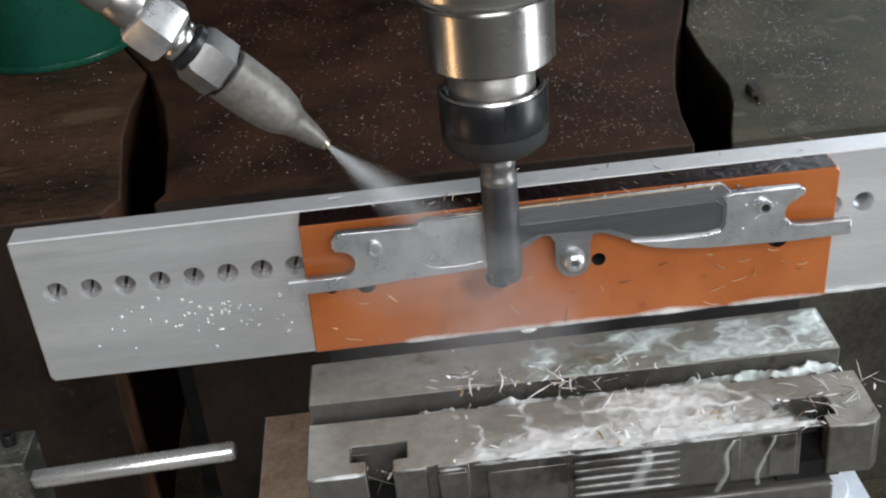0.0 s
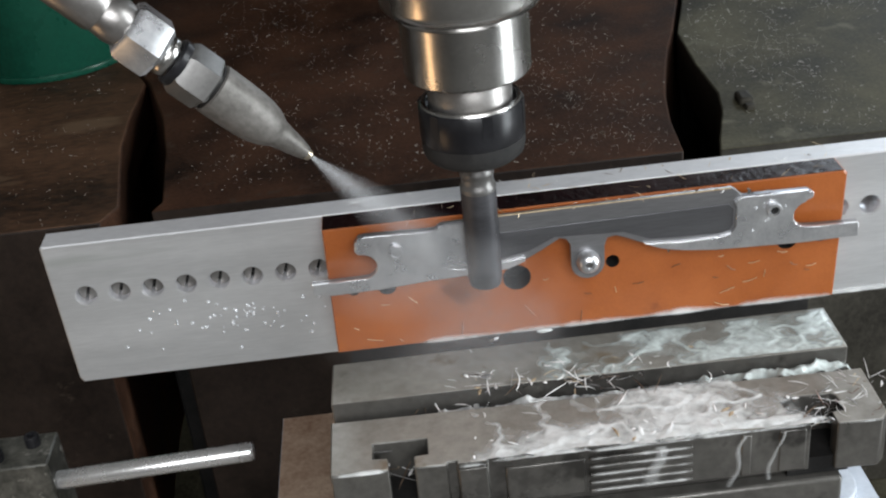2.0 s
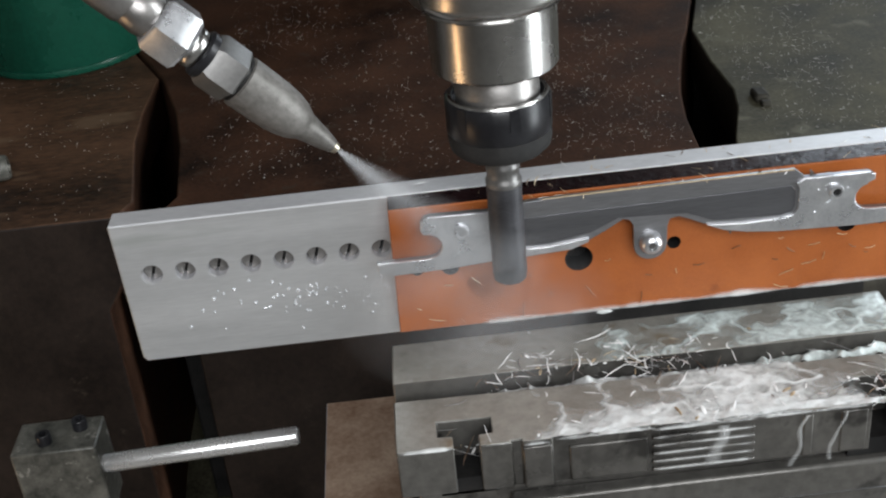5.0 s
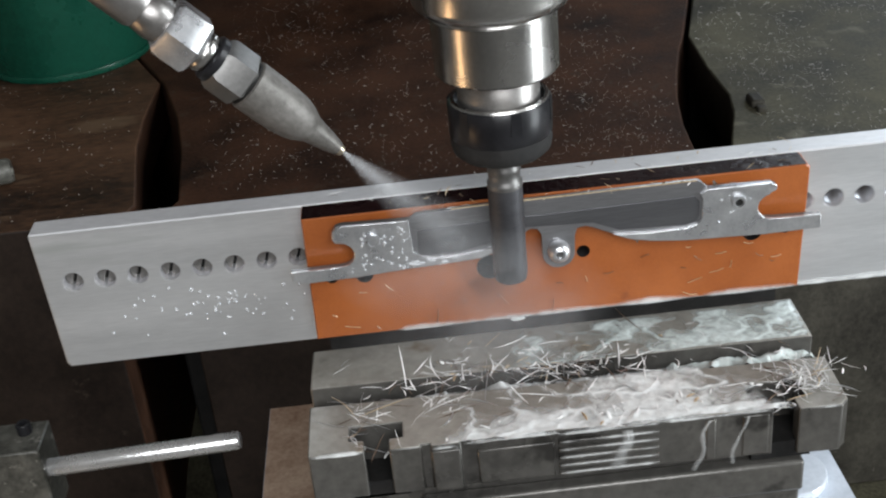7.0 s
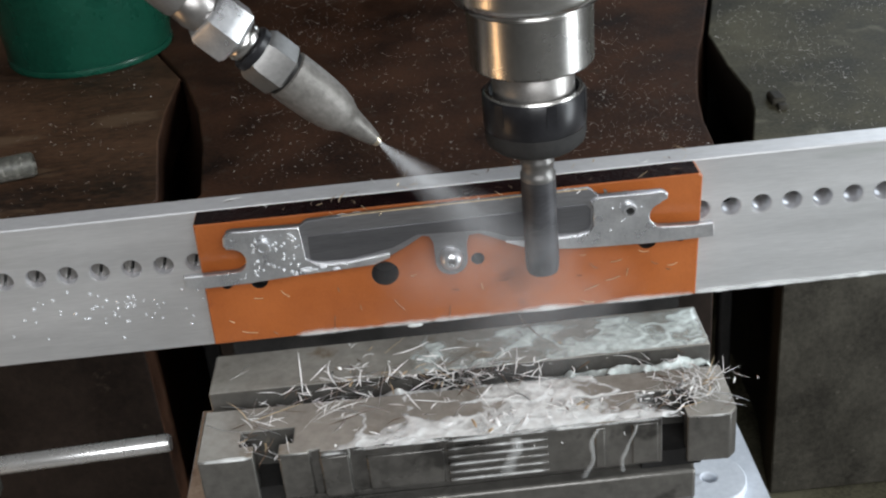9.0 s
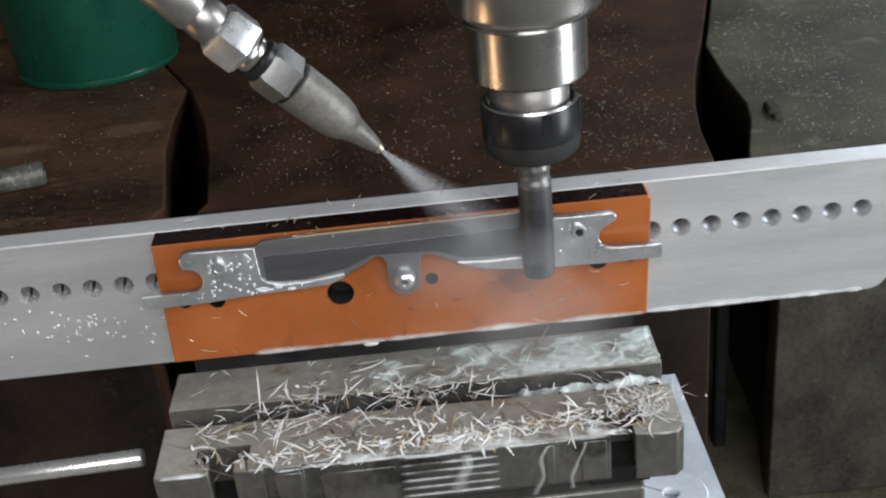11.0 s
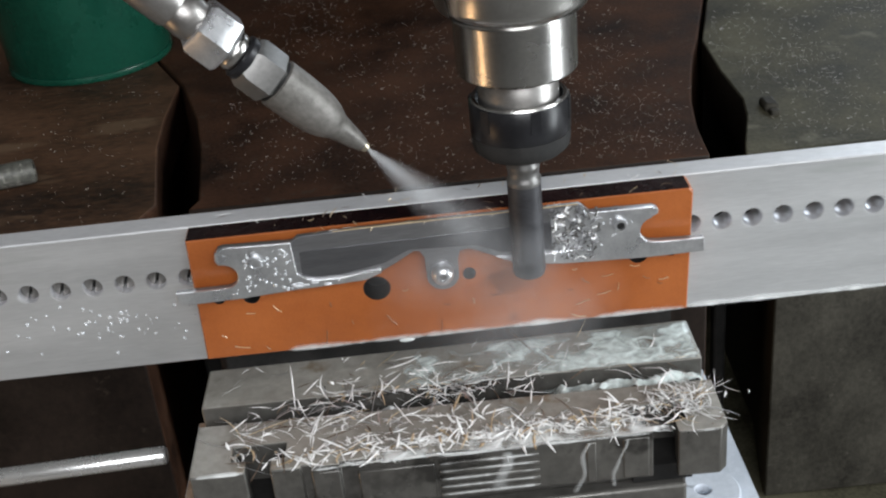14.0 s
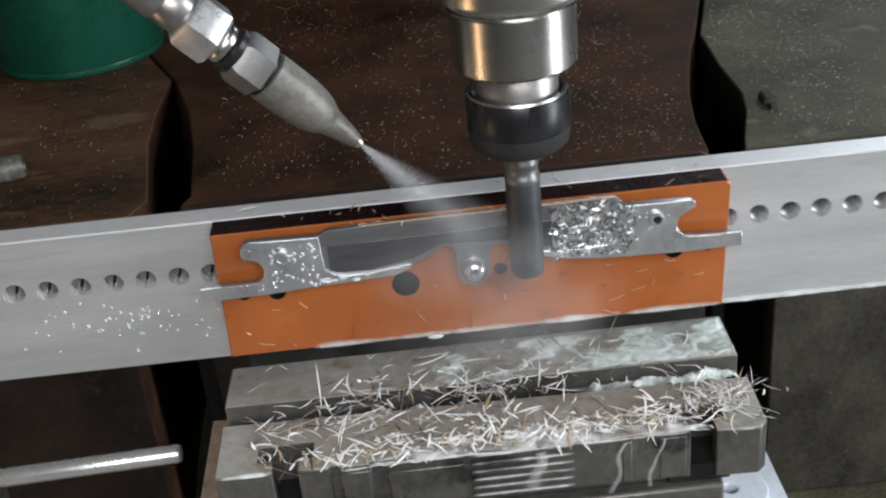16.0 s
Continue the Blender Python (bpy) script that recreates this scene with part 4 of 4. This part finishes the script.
def foam_sheet(bm, x0, x1, y0, y1, z, seed, level, height, front=0.0, mid=None):
    """Wet foam: thick where strands meet, clear in the pools between; front: how much it gathers along the near edge."""
    layer = bm.verts.layers.float.get("cover") or bm.verts.layers.float.new("cover")
    nx, ny = int((x1 - x0) / 0.6), int((y1 - y0) / 0.6)
    mid = (x0 + x1) / 2 if mid is None else mid
    g = {}
    for i in range(nx + 1):
        for k in range(ny + 1):
            x, y = x0 + (x1 - x0) * i / nx, y0 + (y1 - y0) * k / ny
            p = Vector((x, y * 1.25, seed * 9.7))
            p += Vector((noise.noise(p * 0.2), noise.noise(p * 0.2 + Vector((9, 0, 0))), 0)) * 3
            strand = max(0.0, 1 - abs(noise.noise(p * 0.07)) * 5.5) + 0.45 * max(0.0, 1 - abs(noise.noise(p * 0.16 + Vector((0, 5, 0)))) * 6)
            cover = noise.noise(p * 0.05) * 0.9 + 0.28 * noise.noise(p * 0.4) + 0.14 * noise.noise(p * 1.1)
            h = 0.62 * strand + cover - level + front * ((1 - (y - y0) / (y1 - y0)) ** 2 - 0.25) - 0.5 * abs((x - mid) / (x1 - x0) * 2) ** 2
            h *= min(1.0, min(i, nx - i, k + 4, ny - k) / 4)
            if h > -0.1:
                v = g[i, k] = bm.verts.new((x, y, z + height * max(h, -0.1)))
                v[layer] = max(0.0, min(0.95, 1.15 * h))
    for i, k in list(g):
        c = [(i, k), (i + 1, k), (i + 1, k + 1), (i, k + 1)]
        if all(q in g for q in c):
            bm.faces.new([g[q] for q in c])
    bmesh.ops.delete(bm, geom=[v for v in bm.verts if not v.link_faces], context="VERTS")


def runs(bm, tracks, seed):
    """Milky runs of coolant down a front face: (x, y, top, bottom, half width)."""
    layer = bm.verts.layers.float.get("cover") or bm.verts.layers.float.new("cover")
    for n_, (x, y, z0, z1, w) in enumerate(tracks):
        rows = []
        for j in range(15):
            u = j / 14
            cx = x + 2.2 * noise.noise(Vector((n_ * 3.1, u * 2.2, seed))) - 4.5 * u
            ww = w * (0.6 + 0.7 * abs(noise.noise(Vector((n_ * 1.7, u * 4, seed + 5)))) + 0.5 * u * u)
            rows.append([])
            for k, d in ((-1, 0), (-0.5, 0.7), (0, 1), (0.5, 0.7), (1, 0)):
                v = bm.verts.new((cx + k * ww, y - 0.35 * d, z0 + (z1 - z0) * u))
                v[layer] = d * (0.34 - 0.18 * u)
                rows[-1].append(v)
        for r0, r1 in zip(rows, rows[1:]):
            for k in range(4):
                bm.faces.new((r0[k], r0[k + 1], r1[k + 1], r1[k]))


def edge_film(bm, x0, x1, y, z0, z1, up, seed, lean=0.0):
    """A soft band of coolant hanging along a lower edge that runs from z0 to z1."""
    layer = bm.verts.layers.float.get("cover") or bm.verts.layers.float.new("cover")
    n_, prev = int((x1 - x0) / 0.8), None
    for i in range(n_ + 1):
        x = x0 + (x1 - x0) * i / n_
        z = z0 + (z1 - z0) * i / n_
        a = 0.6 + 0.9 * noise.noise(Vector((x * 0.07, seed, 0))) + 0.25 * noise.noise(Vector((x * 0.3, seed, 3)))
        a = max(0.0, min(1.2, a)) * min(1.0, min(i, n_ - i) / 3)
        cur = []
        for k, d in ((-0.35, 0.2), (0, 1), (0.35, 0.8), (1, 0)):
            v = bm.verts.new((x, y - 0.3 * d * a, z + k * up * (0.4 + a)))
            v[layer] = 0.7 * a * d
            cur.append(v)
        if prev:
            for k in range(3):
                bm.faces.new((prev[k], prev[k + 1], cur[k + 1], cur[k]))
        prev = cur


BEADING = []


def foam_and_drops():
    rnd = random.Random(33)
    bm = bmesh.new()
    foam_sheet(bm, 108, 206, -49.0, -23.2, -40.95, 1.0, -0.36, 0.6, 0.75, 160)
    foam_sheet(bm, 100, 204, -22.6, -15.2, -47.0, 6.0, -0.45, 2.6, 0.0, 122)
    ob = carried(solid("coolant_foam", bm, FOAM, "thick white coolant foam spread over the front jaw", "foam", "stuff", smooth=180, origin=(149, -30, -40)))
    GROWING.append((ob, 11.2, 8.2, -1.5))
    bm = bmesh.new()
    foam_sheet(bm, 150, 206, -49.2, -30, -40.97, 8.0, 0.2, 0.5, 0.9, 180)
    foam_sheet(bm, 84, 212, -50.3, -44, -40.98, 3.0, 0.2, 0.7, 0.9, 160)
    runs(bm, [(187, -50.2, -42, -60, 1.1), (198, -50.2, -42, -59, 0.8), (163, -50.2, -42, -56, 2.6), (113, -49.0, -42, -51, 0.35)], 2.0)
    for x0, x1, y in ((68.4, 84.6, -47.9), (92.4, 101.3, -48.3), (104.6, 112.8, -49.8), (114, 142, -48.9), (142, 173, -49.8), (173, 206, -49.6), (213.6, 226, -51.0)):
        edge_film(bm, x0, x1, y - 0.1, -41.3, -41.3, 1.0, x0)
    for k in range(5):
        edge_film(bm, 142, 172, -49.6, -44.6 - 2.9 * k, -44.6 - 2.9 * k, 0.8, 40 + k)
    carried(solid("coolant_foam", bm, FOAM, "white coolant foam and runs along the front jaw's edge", "foam", "stuff", smooth=180, origin=(149, -30, -40)))
    bm = bmesh.new()
    foam_sheet(bm, 120, 229.2, -15.6, 6.2, -40.12, 4.0, -0.35, 0.4, 0.3, 200)
    foam_sheet(bm, 176, 229, -22.8, -15.4, -46.4, 5.0, -0.75, 3.0, 0.0, 214)
    carried(solid("coolant_film", bm, FILM, "pale milky coolant film over the rear jaw", "coolant film", "stuff", smooth=180, origin=(149, -30, -40)))
    items = [(228.4, rnd.uniform(-14, 5), -41.4 - rnd.random() * 3, rnd.uniform(0.6, 1.4), rnd.uniform(1, 2.6), rnd.uniform(0.5, 1.3)) for _ in range(9)]
    items += [(136, -9.1, -25.9, 2.2, 0.4, 0.7)]
    blobs("foam_lumps", 34, items, FOAM_SOLID, "white coolant lumps clinging to edges", "foam")
    bm = bmesh.new()
    edge_film(bm, 98, 225.4, -9.1, -25.1, -25.1, 1.5, 2.0)
    edge_film(bm, 227, 300, -0.2, -30.5, -30.5, 1.5, 7.5)
    carried(solid("coolant_film", bm, FOAM, "white coolant film clinging along the lower edges", "coolant film", "stuff", smooth=180, origin=(149, -9, -25)))
    drops = []
    for _ in range(64):
        x = 40 + rnd.gauss(0, 14)
        drops.append((min(max(x, 8), 70), -0.1, -14 + rnd.gauss(0, 4.2), *([rnd.uniform(0.22, 0.62)] * 3)))
    for _ in range(9):
        drops.append((rnd.uniform(194, 209), YB - 0.05, rnd.uniform(0, 14), *([rnd.uniform(0.2, 0.5)] * 3)))
    drops = [(x, y, z, a, 0.3 * a, a) for x, y, z, a, *_ in drops]
    blobs("coolant_droplets", 36, drops, WATER, "clear coolant droplets beaded on the metal", "droplets")
    late = []
    for _ in range(75):
        a = rnd.uniform(0.15, 0.6)
        x, z = rnd.uniform(84.5, 104.5), rnd.uniform(0.5, 15.5)
        if x > 89.6 or z > 12.8 or z < 2.2:
            late.append((x, YB - 0.05, z, a, 0.4 * a, a))
    late += [(rnd.uniform(104, 118), YB - 0.05, rnd.uniform(0.6, 2.2), rnd.uniform(0.5, 1.3), 0.25, rnd.uniform(0.3, 0.6)) for _ in range(9)]
    BEADING.append(blobs("coolant_droplets", 37, late, WATER, "coolant droplets beaded on the blade's hooked end", "droplets"))


foam_and_drops()


# ---- motion ----
def ease(t, begin, end):
    u = max(0.0, min(1.0, (t - begin) / (end - begin)))
    return u * u * (3 - 2 * u)


def motions():
    # heaps build up on the jaws, foam drains away, droplets bead up as the spray passes
    shift = {}
    for ob, begin, end, depth in GROWING:
        if begin < end:
            shift[ob] = [Vector((0, -0.8 * depth, depth)) * (1 - ease(t, begin, end)) for t, _x, _y in TRAVEL]
        else:
            shift[ob] = [Vector((0, 0, depth * ease(t, end, begin))) for t, _x, _y in TRAVEL]
    for ob in BEADING:
        shift[ob] = [Vector((0, 0.75 * (1 - ease(t, 3.5, 6.2)), 0)) for t, _x, _y in TRAVEL]
    for ob in CARRIED:
        at = ob.location.copy()
        off = shift.get(ob, [Vector((0, 0, 0))] * len(TRAVEL))
        walk(ob, [(t, Matrix.Translation(at + (Vector((x, y, 0)) + o) * MM)) for (t, x, y), o in zip(TRAVEL, off)])
    # slivers of the blade's skin fly off the cutter and come to rest on the vise
    base = Vector(BLADE["base"])
    for ob, hit, c, rest, turn in SLIVERS:
        c, rest = c - base, rest - base

        def at_(p, a, flat):
            return Matrix.Translation(p * MM) @ Matrix.Rotation(radians(a), 4, "Z") @ Matrix.Rotation(radians(flat), 4, "X") @ Matrix.Translation(-c * MM)
        mid = c.lerp(rest, 0.45) + Vector((0, -5, 5))
        walk(ob, [(0, at_(c, 0, 0)), (hit, at_(c, 0, 0)), (hit + 0.14, at_(mid, turn * 0.5, 40)), (hit + 0.3, at_(rest, turn, 82)), (16, at_(rest, turn, 82))])
    # chips stick to the fresh cut behind the cutter
    for ob, hit in CRUST:
        inside = Matrix.Translation(Vector((0, 1.7, 0)) * MM)
        walk(ob, [(0, inside), (hit, inside), (hit + 0.3, Matrix.Identity(4)), (16.4, Matrix.Identity(4))])
    # the spray swirls about its own line
    at = SPRAY_CONE.location.copy()
    walk(SPRAY_CONE, [(k * 0.1, Matrix.Translation(at) @ Matrix.Rotation(radians(70 * k), 4, AIM)) for k in range(161)])
    # the mist billows a little
    at = MIST.location.copy()
    walk(MIST, [(0.2 * k, Matrix.Translation(at + Vector((1.6 * noise.noise(Vector((0.8 * k, 0, 0))), 0, 1.6 * noise.noise(Vector((0, 0.8 * k, 7))))) * MM)) for k in range(81)])
    # the cutter turns about its own axis
    pivot = Vector((0, 0, 0))
    rows = []
    for k in range(0, 161):
        rows.append((k * 0.1, Matrix.Translation(pivot) @ Matrix.Rotation(radians(80 * k), 4, "Z")))
    walk(END_MILL, rows)


motions()
